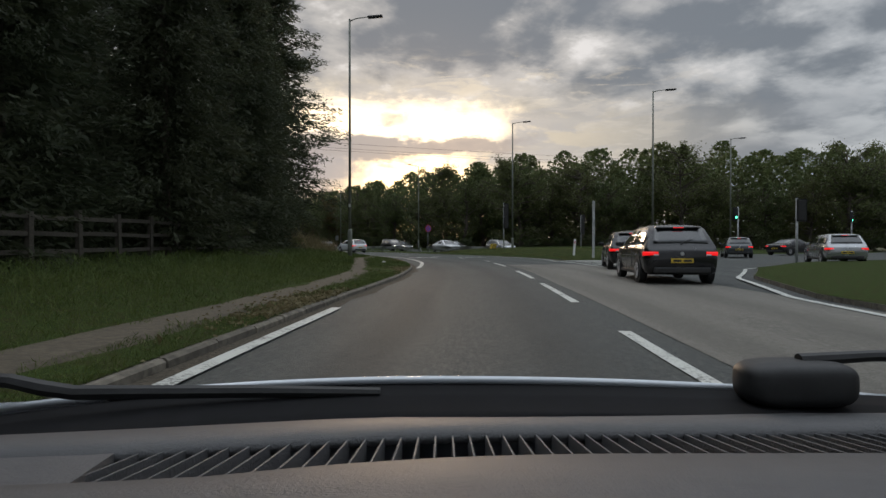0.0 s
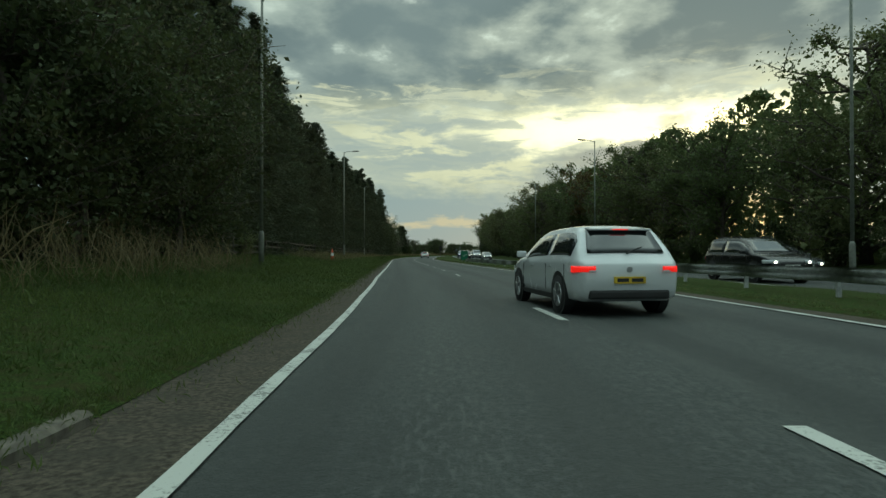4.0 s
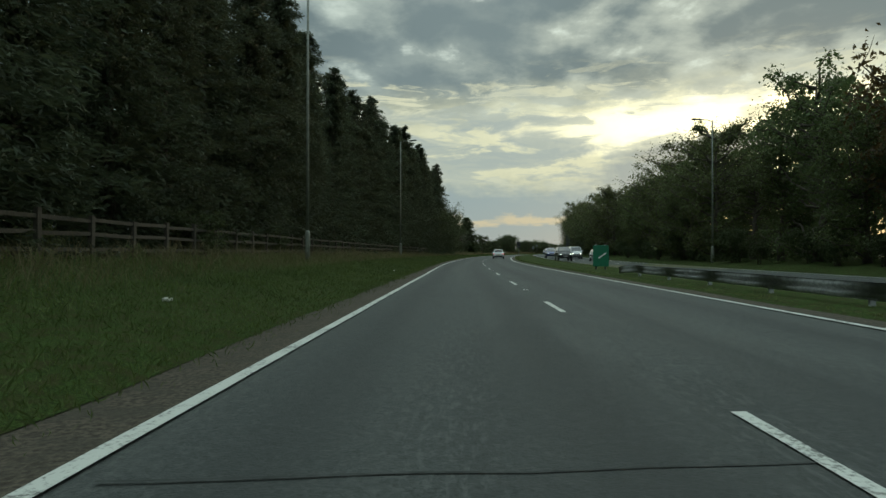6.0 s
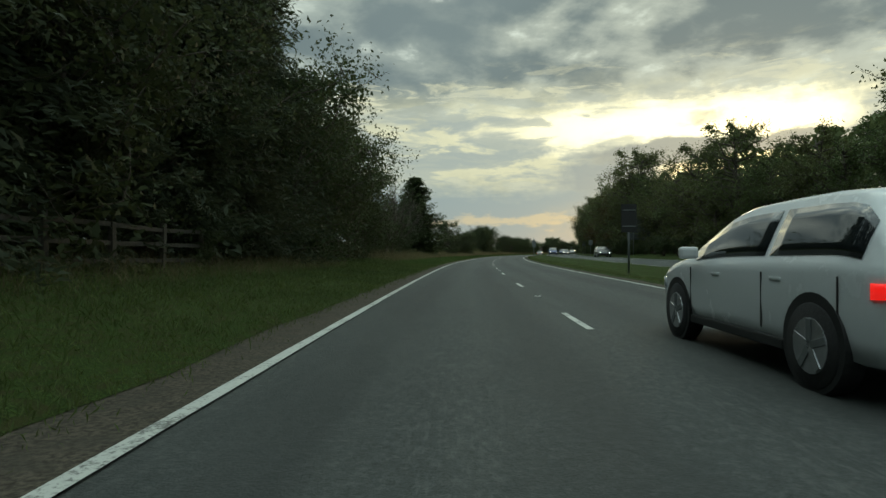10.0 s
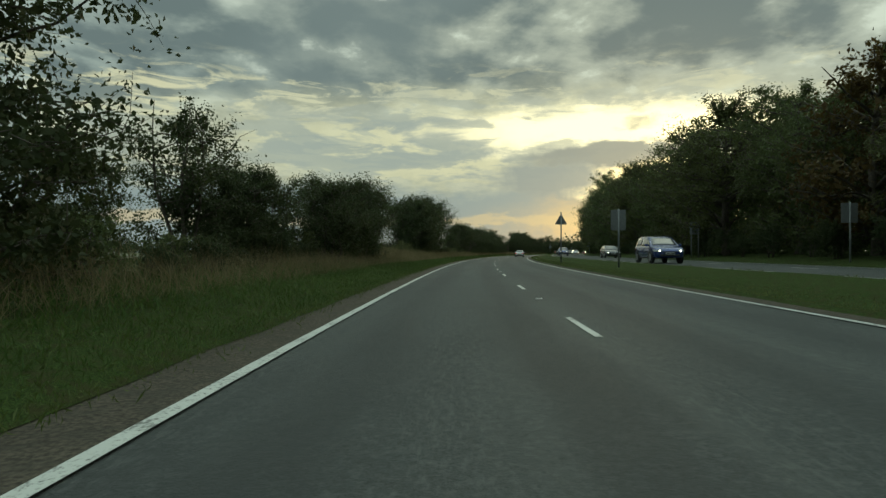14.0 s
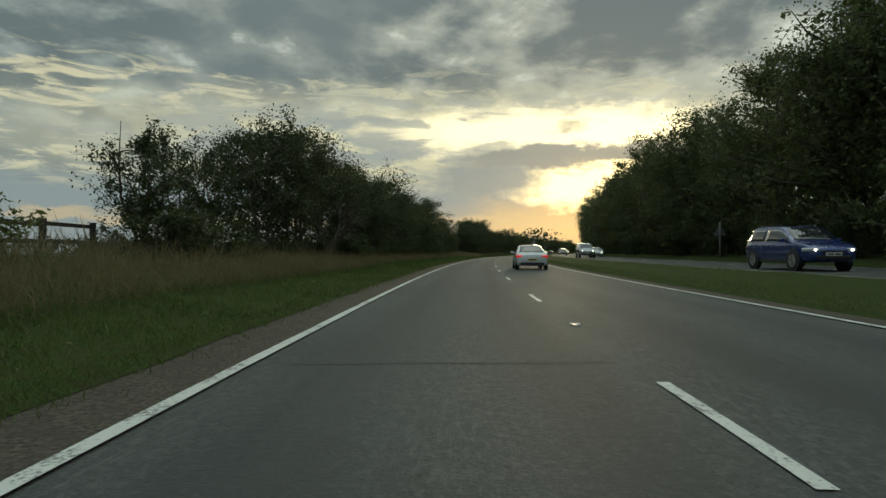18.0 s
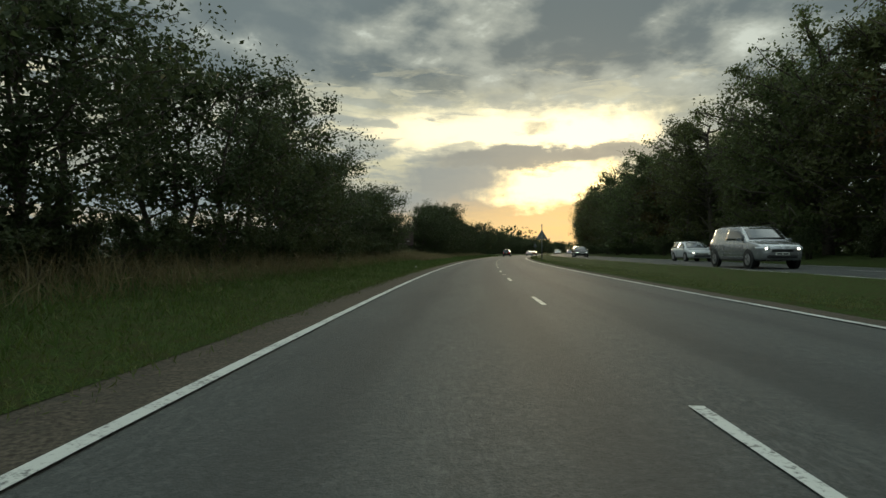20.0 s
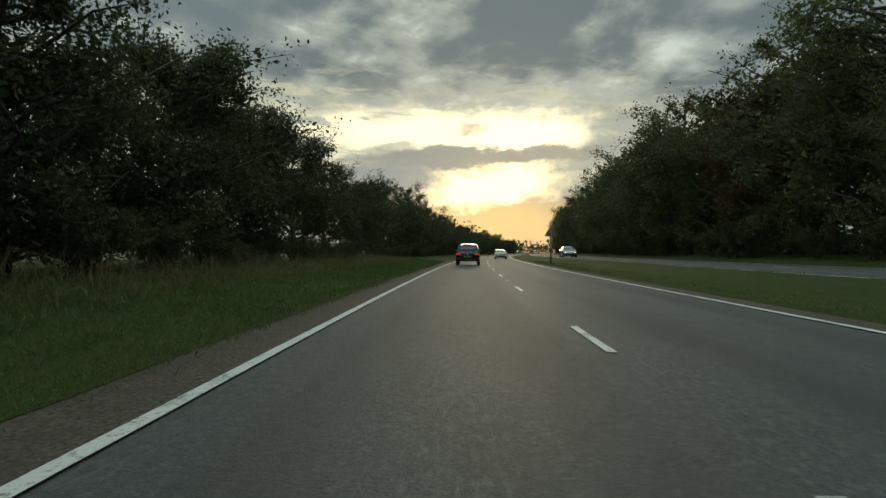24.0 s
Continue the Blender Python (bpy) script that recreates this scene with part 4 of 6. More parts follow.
# ---- kerbs, islands, grass ----
def kerb(name, marks, d, label, z=0.0):
    ob = thing(name, label, "kerb")
    ob["kind"] = "structure"
    s = marks[0]
    while s < marks[1]:
        a, b = s + .012, s + .90
        bm = bmesh.new()
        vs = []
        for q in (a, b):
            for o, h_ in ((.0, -.05), (.0, .065), (-.03, .09), (-.12, .095), (-.12, -.05)):
                vs.append(bm.verts.new(at(q, d(q) + o + .012 * noise.noise(Vector((s, 2, 0))), z + h_ + .012 * noise.noise(Vector((s * 2, 7, 0))))))
        for k in range(5):
            bm.faces.new((vs[k], vs[(k + 1) % 5], vs[5 + (k + 1) % 5], vs[5 + k]))
        bm.faces.new(vs[4::-1])
        bm.faces.new(vs[5:])
        part("kerb_stone", bm, KERB, ob)
        s += .915
    return ob


kerb("kerb", (-12, 64), lambda s: left_edge(s) + .06, "worn concrete kerb stones beside the grass")
isle_in = lambda s: right_edge(s) + .25
isle_out = table([(37.8, 10.6), (38.4, 13.5), (40, 19.5), (46, 22), (54, 17.5), (61, 11.2), (70, 11)])
isle_end = lambda s: min(1.0, max(0.0, (s - 37.8) / 3.0), max(0.0, (61.6 - s) / 5.0)) ** .6
icols = [(lambda s: isle_in(s) - .15 + wig(s, 6), -.004)] + [(lambda s, k=k: isle_in(s) + (isle_out(s) - isle_in(s)) * k, lambda s, k=k: .01 + isle_end(s) * (.08 + .52 * math.sin(k * math.pi) ** .8)) for k in (.05, .15, .3, .45, .6, .75, .9)] + [(isle_out, -.004)]
strip("traffic_island", 37.8, 61.6, .7, icols, VERGE, "grass traffic island with a worn earth edge", "traffic island", rough_z=.02)
strip("gutter", 36, 62, .6, [(lambda s: right_line(s) + .14, .010), (lambda s: isle_in(s) + .12 + wig(s, 8), .016)], GRIT, "bare earth and stones along the island edge", "gutter")
near_isle = table([(-30, 5.9), (6, 6.0), (11, 6.4), (18, 8.3), (24, 11.5), (29, 16.5), (31, 22)])
strip("traffic_island", -30, 31, 1, [(near_isle, .10), (lambda s: near_isle(s) + .6, .14), (lambda s: near_isle(s) + 6, .25), (lambda s: near_isle(s) + 15, .12)], VERGE,
      "grass island at the roundabout mouth", "traffic island", rough_z=.03)
kerb("kerb", (-10, 30), lambda s: near_isle(s) + .1, "pale kerb stones of the roundabout island")
strip("island_line", -20, 28, .8, [(lambda s: near_isle(s) - .55, .03), (lambda s: near_isle(s) - .40, .03)], PAINT, "white line round the traffic island", "edge line")
path_off = table([(-12, .9), (12, .9), (18, 1.15), (26, 2.1), (32, 2.3), (37, 1.6), (42, 1.15), (47, 1.0), (52, 1.5), (58, 2.0), (64, 2.4)])
path_mid = lambda s: left_edge(s) - path_off(s)
strip("footpath", -12, 62, 1.0, [(lambda s, k=k: path_mid(s) + k + .9 * wig(s, 3 + k * .3), lambda s, k=k, u=u: bank(s, path_mid(s) + k) + u) for k, u in ((.40, -.06), (.27, .028), (0, .032), (-.27, .028), (-.40, -.06))], EARTH,
      "narrow trodden earth path through the grass", "footpath")
# hatched marks beside the island
for i in range(5):
    s = 27.5 + i * 1.9
    o = strip("hatching", s, s + .9, .45, [(lambda q, s=s: 6.6 + (q - s) * 1.2, .03), (lambda q, s=s: 8.2 + (s - 27) * .22 + (q - s) * 1.2, .03)], PAINT, "white chevron hatching on the road", "road marking")
line("hatching_edge", 26.5, 36.5, lambda s: 6.3 + (s - 26.5) * .05, .13, .028, "white line beside the hatched road marks")
line("hatching_edge", 26.5, 36.5, lambda s: 6.9 + (s - 26.5) * .42, .13, .030, "white line beside the hatched road marks")


def blades(name, s0, s1, d_lo, d_hi, height_at, per_m, high, material, label, seed, slim=.10, spread=.28, base=None, bare=None, fray=0.0):
    """Grass as single blades, thicker towards one side where asked."""
    rng = np.random.default_rng(seed)
    n = int((s1 - s0) * per_m)
    ss = rng.uniform(s0, s1, n)
    f = rng.uniform(0, 1, n) ** 1.5
    d = d_lo(ss) + (d_hi(ss) - d_lo(ss)) * f + np.abs(rng.normal(size=n)) * fray
    if bare is not None:
        keep = ~bare(ss, d)
        ss, f, d = ss[keep], f[keep], d[keep]
        n = len(ss)
    clump = np.sin(ss * 2.1 + 3 * np.sin(d * 1.7)) * np.sin(d * 2.9 + 2 * np.sin(ss * .9 + seed)) * .5 + .5
    L = height_at(f) * high * (.55 + .6 * clump + .5 * rng.uniform(size=n))
    a = np.radians(np.interp(ss, AXIS_S, axis_h))
    pts = np.stack([np.interp(ss, AXIS_S, axis_x) + d * np.cos(a), np.interp(ss, AXIS_S, axis_y) + d * np.sin(a), base(ss, d) + L * .42], 1)
    up = np.tile(np.array([0, 0, 1.0]), (n, 1)) + rng.normal(size=(n, 3)) * spread * np.array([1, 1, 0])
    me = leaf_mesh(name, pts, L, rng, material, up / .45 * .45, slim)
    return tagged(new(name, me), label, "grass", "", "stuff")


path_np = lambda s, d: (s > -12) & (s < 62) & (np.abs(d - path_mid(s)) < .27 + .16 * np.sin(s * 5) * np.sin(s * 1.3))
litter_np = lambda s, d: path_np(s, d) | ((np.abs(s - 9 - 13 * np.round((s - 9) / 13)) < 2.2) & (s < 40) & (left_edge(s) - d < .5 + .3 * np.sin(s * 3)))
blades("grass", -12, 75, lambda s: left_edge(s) - .02, lambda s: left_edge(s) - 5.0, lambda k: .6 + .6 * k, 2300, .075, BLADE, "short dense grass beside the kerb", 7, .11, .4, base=bank, bare=litter_np)
rng_l = np.random.default_rng(77)
ls = np.concatenate([rng_l.normal(c, 1.3, 1500) for c in (-4, 9, 22, 35)])
ld = left_edge(ls) - np.abs(rng_l.normal(.3, .3, len(ls)))
la = np.radians(np.interp(ls, AXIS_S, axis_h))
lp = np.stack([np.interp(ls, AXIS_S, axis_x) + ld * np.cos(la), np.interp(ls, AXIS_S, axis_y) + ld * np.sin(la), np.maximum(bank(ls, ld), .10) + rng_l.uniform(.004, .03, len(ls))], 1)
tagged(new("leaf_litter", leaf_mesh("leaf_litter", lp, .085, rng_l, DRY, rng_l.normal(size=(len(ls), 3)) * np.array([1, 1, .1]), .6)), "fallen brown leaves gathered behind the kerb", "leaves", "", "stuff")
blades("grass", 0, 230, lambda s: left_edge(s) - .02, lambda s: left_edge(s) - 6.5, lambda k: .45 + 1.2 * k, 640, .17, BLADE, "long unmown roadside grass", 1, .075, base=bank, bare=litter_np)
blades("grass", 62, 560, lambda s: left_edge(s) + .04, lambda s: left_edge(s) - 3.4, lambda k: .6 + .5 * k, 560, .10, BLADE, "short bright grass next to the gutter", 8, .13, .4, base=bank, fray=.22)
blades("grass", 230, 570, lambda s: left_edge(s) - .02, lambda s: left_edge(s) - 5.5, lambda k: .45 + 1.2 * k, 520, .19, BLADE, "long unmown roadside grass", 2, .085, base=bank)
med_z = lambda s, d: .05 + opp_z(s) * np.clip((d - right_edge(s)) / (opp_near(s) - right_edge(s)), 0, 1)
blades("median_grass", 60, 570, lambda s: right_edge(s) + .15, lambda s: opp_near(s) - .2, lambda k: .7 + .3 * k, 620, .085, MOWN, "short grass between the carriageways", 3, .12, .45, base=med_z)
def isle_z(s, d):
    k = np.clip((d - isle_in(s)) / (isle_out(s) - isle_in(s)), 0, 1)
    e = np.minimum(np.minimum(1.0, np.maximum(0, (s - 37.8) / 3.0)), np.maximum(0, (61.6 - s) / 5.0)) ** .6
    return .01 + e * (.08 + .52 * np.sin(k * math.pi) ** .8)


blades("island_grass", 37.5, 61, lambda s: isle_in(s) + .15, lambda s: isle_out(s) - .2, lambda k: .8 + 0 * k, 1500, .09, MOWN, "mown grass on the traffic island", 4, .12, .4, base=isle_z)
for a, b, d0, d1, n, h_ in ((36, 80, -5.6, -9.2, 70, 1.3), (322, 346, -4.6, -9.8, 800, .8), (372, 400, -4.9, -9.4, 520, .9), (400, 440, -5.2, -9.4, 220, .9), (466, 494, -4.7, -11, 760, .75), (257, 284, -5.4, -9.5, 240, .9), (100, 215, -5.4, -8.8, 190, .55), (228, 257, -5.2, -8.4, 90, .9), (284, 322, -4.8, -8.2, 180, .8), (346, 372, -4.8, -8.2, 200, .8), (440, 466, -5.2, -8.4, 90, .8), (494, 560, -5.0, -8.2, 110, .7)):
    blades("dry_weeds", a, b, lambda s, d0=d0: d0 + 0 * s, lambda s, d1=d1: d1 + 0 * s, lambda k: .6 + .6 * k, n, h_, DRY, "tall dry stalks and seeded grass", 10 + a, .015, .2, bank)

# ---- fences ----
def fence(s0, s1, d, height=1.15, gap=1.85, label="weathered wooden post and rail fence", rails=3):
    ob = thing("fence", label, "fence")
    n = int((s1 - s0) / gap)
    prev = None
    for i in range(n + 1):
        s = s0 + i * gap
        b = at(s, d(s), bank(s, d(s)))
        h_ = height * dice.uniform(.94, 1.06)
        bm = bmesh.new()
        box(bm, (0, 0, h_ / 2 - .1), (.11, .13, h_ + .2), None, .012)
        post = part("post", bm, WOOD, ob)
        post.matrix_basis = Matrix.Translation(b) @ Matrix.Rotation(heading(s), 4, "Z") @ Matrix.Rotation(radians(dice.uniform(-2.5, 2.5)), 4, "X")
        if prev is not None:
            for k in range(rails):
                f = (k + .75) / (rails - .05)
                bm = bmesh.new()
                p, q = prev + Vector((0, 0, height * f * .95 + dice.uniform(-.03, .03))), b + Vector((0, 0, height * f * .95 + dice.uniform(-.03, .03)))
                v = q - p
                rot = v.to_track_quat("Y", "Z").to_matrix().to_4x4()
                box(bm, (p + q) / 2, (.04, v.length + .06, .10), rot, .008)
                part("rail", bm, WOOD, ob)
        prev = b
    return ob


fence(4, 61, lambda s: -9.0)
fence(90, 205, table([(90, -9.6), (130, -9.4), (160, -8.4), (205, -7.2)]))
fence(322, 346, lambda s: -10.4, 1.35)
fence(372, 388, lambda s: -10.0, 1.3)
fence(464, 489, lambda s: -12.8, 1.2, rails=2)
# an old timber frame by the field gate
frame_ob = thing("gate_frame", "broken tall timber gate frame at the field edge", "gate", "", stand(481.9, -12.2, bank(481.9, -12.2)))
for k, (px, ph) in enumerate(((-1.3, 3.0), (1.1, 3.3))):
    part("post", box(bmesh.new(), (px, 0, ph / 2 - .1), (.17, .17, ph + .2), Matrix.Rotation(radians(2 - 4 * k), 4, "Y"), .015), WOOD, frame_ob)
part("beam", box(bmesh.new(), (-.2, .12, 2.85), (3.0, .07, .2), Matrix.Rotation(radians(-2), 4, "Y"), .012), WOOD, frame_ob)
part("beam", box(bmesh.new(), (-.3, .12, 1.5), (3.2, .07, .18), Matrix.Rotation(radians(-5), 4, "Y"), .012), WOOD, frame_ob)

# ---- columns, signs, barrier ----
def lamp_post(s, d, side, height=12.0, z=None, m=None, label="tall grey street lamp with a flat lantern on a short arm"):
    ob = thing("street_lamp", label, "street lamp", "street lamps")
    part("base", tube(bmesh.new(), [(0, 0, -.3), (0, 0, 1.3), (0, 0, 1.42)], [.115, .115, .075], 12), POST_GREEN, ob, smooth=True)
    part("column", tube(bmesh.new(), [(0, 0, 1.4), (0, 0, height * .6), (0, 0, height)], [.075, .062, .05], 12), POST_GREEN, ob, smooth=True)
    part("arm", tube(bmesh.new(), [(0, 0, height - .1), (side * .35, 0, height + .03), (side * 1.0, 0, height + .1)], [.03, .028, .025], 8), POST_GREEN, ob, smooth=True)
    part("lantern", box(bmesh.new(), (side * 1.3, 0, height + .1), (.75, .26, .10), Matrix.Rotation(radians(-4 * side), 4, "Y"), .035), BLACK, ob, "flat dark lantern")
    part("door", box(bmesh.new(), (0, -.113, .7), (.10, .012, .5), None, .004), POST_GREEN, ob)
    ob.matrix_basis = m if m is not None else stand(s, d, (bank(s, d) if d < 0 else .1) if z is None else z)
    return ob


first_lamp = lamp_post(0, 0, 1, m=junction(17.4, -6.1, .35))
plate = part("number_tag", box(bmesh.new(), (0, -.07, 2.6), (.09, .02, .16), None, .003), SIGN_WHITE, first_lamp, "small pale plate")
for s, d, side in ((60.8, -6.0, 1), (86.5, -6.9, 1), (127, -6.9, 1), (160.6, -6.9, 1), (83, 17.0, -1), (150.6, 20.8, -1), (116, 18.4, -1), (-6, 20, 1), (30, 46, 1)):
    lamp_post(s, d, side)
for ahead, right, spin in ((41.7, 3.9, 0), (31.1, 13.3, 4), (50.7, 27.6, 10)):
    lamp_post(0, 0, 1, m=junction(ahead, right, .15, spin))


def signal(s, d, lit, spin=0, heads=1, height=3.4, m=None):
    ob = thing("traffic_light", "black traffic light on a grey pole" + (", showing green" if lit else ", seen from behind"), "traffic light", "traffic lights")
    part("pole", tube(bmesh.new(), [(0, 0, -.2), (0, 0, height)], [.057, .057], 12), STEEL, ob, smooth=True)
    part("cap", tube(bmesh.new(), [(0, 0, height), (0, 0, height + .06)], [.065, .03], 12), BLACK, ob)
    for k in range(heads):
        z = height - .6 - 1.15 * k
        head = part("signal_head", box(bmesh.new(), (-.2, 0, z), (.30, .22, .98), None, .03), BLACK, ob)
        part("backing_board", box(bmesh.new(), (-.2, .06, z), (.46, .02, 1.15), None, .05), BLACK, ob)
        for j, (c, g) in enumerate(((LENS_RED, 0), (PLATE_YELLOW, 0), (GREEN_LAMP if lit else CLEAR_LENS, 1))):
            zz = z + .3 - .3 * j
            lens = part("lens", tube(bmesh.new(), [(-.2, -.105, zz), (-.2, -.135, zz)], [.10, .085], 14), c if (g and lit) else BLACK, head, "glowing green lens" if (g and lit) else "")
            part("hood", tube(bmesh.new(), [(-.2, -.10, zz + .095), (-.2, -.26, zz + .085)], [.05, .04], 8), BLACK, head)
    ob.matrix_basis = m if m is not None else stand(s, d, .1, spin)
    return ob


signal(0, 0, True, 0, 1, 4.1, junction(39.2, 23.1, .1, 8))
signal(47, 44, True, 30, 1, 4.1)
signal(54.4, 11.2, False, 150, 2, 4.6)
signal(63.8, 28.2, False, 160, 2, 4.4)
signal(30, 17.5, False, 150, 1, 3.2)
tagged(part("steel_pole", tube(bmesh.new(), [junction(22.1, 7.1, .2).translation, junction(22.1, 7.1, 3.5).translation], [.07, .07], 12), STEEL), "bare galvanised steel pole on the island", "pole")
bol = thing("bollard", "leaning white marker post on the island grass", "bollard", "", junction(24.4, 6.4, .35) @ Matrix.Rotation(radians(4), 4, "Y"))
part("post", box(bmesh.new(), (0, 0, .45), (.13, .06, 1.0), None, .015), SIGN_WHITE, bol)
part("reflector", box(bmesh.new(), (0, -.034, .75), (.07, .008, .13), None, .002), SIGN_RED, bol)


def round_sign(s, d):
    ob = thing("clearway_sign", "round blue and red no-stopping sign on a grey pole", "road sign")
    part("pole", tube(bmesh.new(), [(0, .05, -.2), (0, .05, 2.85)], [.04, .04], 10), SIGN_BACK, ob, smooth=True)
    disc = part("plate", tube(bmesh.new(), [(0, 0, 2.5), (0, -.006, 2.5)], [.375, .375], 32), SIGN_RED, ob, "red ringed plate")
    part("field", tube(bmesh.new(), [(0, -.007, 2.5), (0, -.011, 2.5)], [.31, .31], 32), SIGN_BLUE, disc, "blue centre")
    for a in (45, -45):
        part("bar", box(bmesh.new(), (0, -.014, 2.5), (.62, .004, .065), Matrix.Rotation(radians(a), 4, "Y")), SIGN_RED, disc)
    part("clamp", box(bmesh.new(), (0, .06, 2.5), (.3, .04, .05), None, .006), SIGN_BACK, ob)
    ob.matrix_basis = stand(s, d, .1, 12)
    return ob


round_sign(63.6, 7.9)
mark = thing("tall_sign", "dark tall narrow sign on a pole in the grass", "road sign", "", stand(214.5, 7.0, .2))
part("pole", tube(bmesh.new(), [(0, .04, -.2), (0, .04, 2.9)], [.045, .045], 10), SIGN_BACK, mark, smooth=True)
sheet_ob = part("plate", box(bmesh.new(), (0, 0, 2.3), (.66, .02, 1.22), None, .008), BLACK, mark, "dull dark plate")
for q in (1.95, 2.65):
    part("channel", box(bmesh.new(), (0, -.02, q), (.56, .025, .045), None, .005), SIGN_BACK, sheet_ob)


def triangle_sign(s, d, centre, width, top):
    ob = thing("warning_sign", "back of a grey triangular warning sign on a pole", "road sign", "warning signs")
    part("pole", tube(bmesh.new(), [(0, -.06, -.2), (0, -.06, top)], [.057, .055], 12), SIGN_BACK, ob, smooth=True)
    bm = bmesh.new()
    h_ = width * .87
    pts = []
    for k in range(3):
        a = radians(90 + 120 * k)
        c = Vector((math.cos(a), 0, math.sin(a))) * (width * .577 - .07)
        for j in range(5):
            b = a - radians(60) + radians(120) * j / 4
            pts.append(c + Vector((math.cos(b), 0, math.sin(b))) * .07)
    lo = [bm.verts.new(p + Vector((0, 0, centre - h_ * .16))) for p in pts]
    hi = [bm.verts.new(p + Vector((0, .012, centre - h_ * .16))) for p in pts]
    bm.faces.new(lo)
    bm.faces.new(hi[::-1])
    for k in range(len(lo)):
        bm.faces.new((lo[k], lo[(k + 1) % len(lo)], hi[(k + 1) % len(hi)], hi[k]))
    plate_ = part("plate", bm, SIGN_BACK, ob)
    for z in (centre - .2 * width, centre + .12 * width):
        part("channel", box(bmesh.new(), (0, -.012, z), (width * (.62 if z < centre else .34), .02, .045), None, .004), SIGN_BACK, plate_)
    part("marker_band", tube(bmesh.new(), [(0, -.06, .25), (0, -.06, .6)], [.062, .062], 12), BLACK, ob)
    ob.matrix_basis = stand(s, d, .18)
    return ob


triangle_sign(329.0, 7.2, 3.65, .95, 4.25)
triangle_sign(483.8, 6.5, 2.85, 1.2, 4.0)
triangle_sign(418.3, 19.0, 2.6, .95, 3.2)
triangle_sign(560, 6.6, 2.6, .95, 3.4)


OLD_SIGN = mat("dull_sign_back", (.07, .08, .085), .7, .25, 6)


def panel_sign(s, d, w_, h_, low, posts, material, label, spin=0, z=.15, back=True):
    ob = thing("road_sign", label, "road sign")
    plate_ = part("panel", box(bmesh.new(), (0, 0, low + h_ / 2), (w_, .02, h_), None, .008), material, ob)
    for x in posts:
        part("post", tube(bmesh.new(), [(x, .06 if not back else -.06, -.2), (x, .06 if not back else -.06, low + h_ + .05)], [.045, .045], 10), SIGN_BACK, ob, smooth=True)
    n = max(2, int(h_ / .45))
    for k in range(n):
        part("rail", box(bmesh.new(), (0, -.02 if back else .02, low + h_ * (k + .5) / n), (w_ * .96, .02, .04), None, .004), SIGN_BACK, plate_)
    ob.matrix_basis = stand(s, d, z, spin)
    return ob


panel_sign(309.5, 7.6, .75, 1.05, 2.0, (0,), SIGN_BACK, "back of a grey rectangular road sign")
panel_sign(309.6, 19.0, .8, 1.0, 2.1, (0,), SIGN_BACK, "back of a grey roadside sign", z=.4)
panel_sign(331.8, 19.1, .85, 1.1, 2.2, (-.3, .3), SIGN_BACK, "back of a grey sign on two posts", z=.4)
panel_sign(267.4, 21.2, 4.4, 3.1, 2.3, (-1.4, 0, 1.4), OLD_SIGN, "back of a large direction sign with aluminium rails", z=.4)
gs = panel_sign(133, 7.6, .85, 1.15, .15, (-.25, .25), SIGN_GREEN, "small green direction sign with a white arrow", back=False, z=.1)
part("arrow", box(bmesh.new(), (.08, -.014, .75), (.5, .006, .07), Matrix.Rotation(radians(-35), 4, "Y")), SIGN_WHITE, gs.children[0], "white arrow")
panel_sign(118, 18.4, .6, .9, 1.4, (0,), SIGN_BACK, "small grey sign on the far verge", z=.3)

board = thing("sign_board", "dark red-brown wooden board with faded pale writing", "sign board", "", stand(490.3, -11.0, bank(490.3, -11), -8))
FADED_LINE = mat("faded_divider_paint", (.16, .12, .12), .8, .2, 20)
face = part("panel", box(bmesh.new(), (0, 0, 2.25), (3.6, .06, 1.75), None, .01), mat("dark_board", (.050, .026, .026), .7, .3, 6), board)
part("divider", box(bmesh.new(), (0, -.034, 2.22), (3.4, .008, .03)), FADED_LINE, face)
for x in (-1.5, 0, 1.5):
    part("post", box(bmesh.new(), (x, .12, 1.0), (.14, .14, 2.4), None, .012), WOOD, board)
for x in (-.55, -.35):
    part("pole", tube(bmesh.new(), [(x, .2, .5), (x + .12, .2, 4.6 + x)], [.035, .03], 8), WOOD, board)
FADED = mat("faded_sign_paint", (.115, .085, .085), .8, .3, 20)
PALE_PAINT = mat("pale_sign_paint", (.26, .22, .22), .8, .25, 20)
for z, high, words, material in ((2.82, .20, ((-.25, .5), (.45, .6)), FADED), (2.48, .26, ((-.55, 1.0), (.75, 1.2)), FADED),
                                 (1.92, .19, ((-.62, .95), (.06, .16), (.78, 1.05)), PALE_PAINT), (1.60, .17, ((-.30, .6), (.48, .75)), PALE_PAINT)):
    for x, wide in words:
        part("writing", box(bmesh.new(), (x, -.035, z), (wide, .008, high), None, .003), material, face)


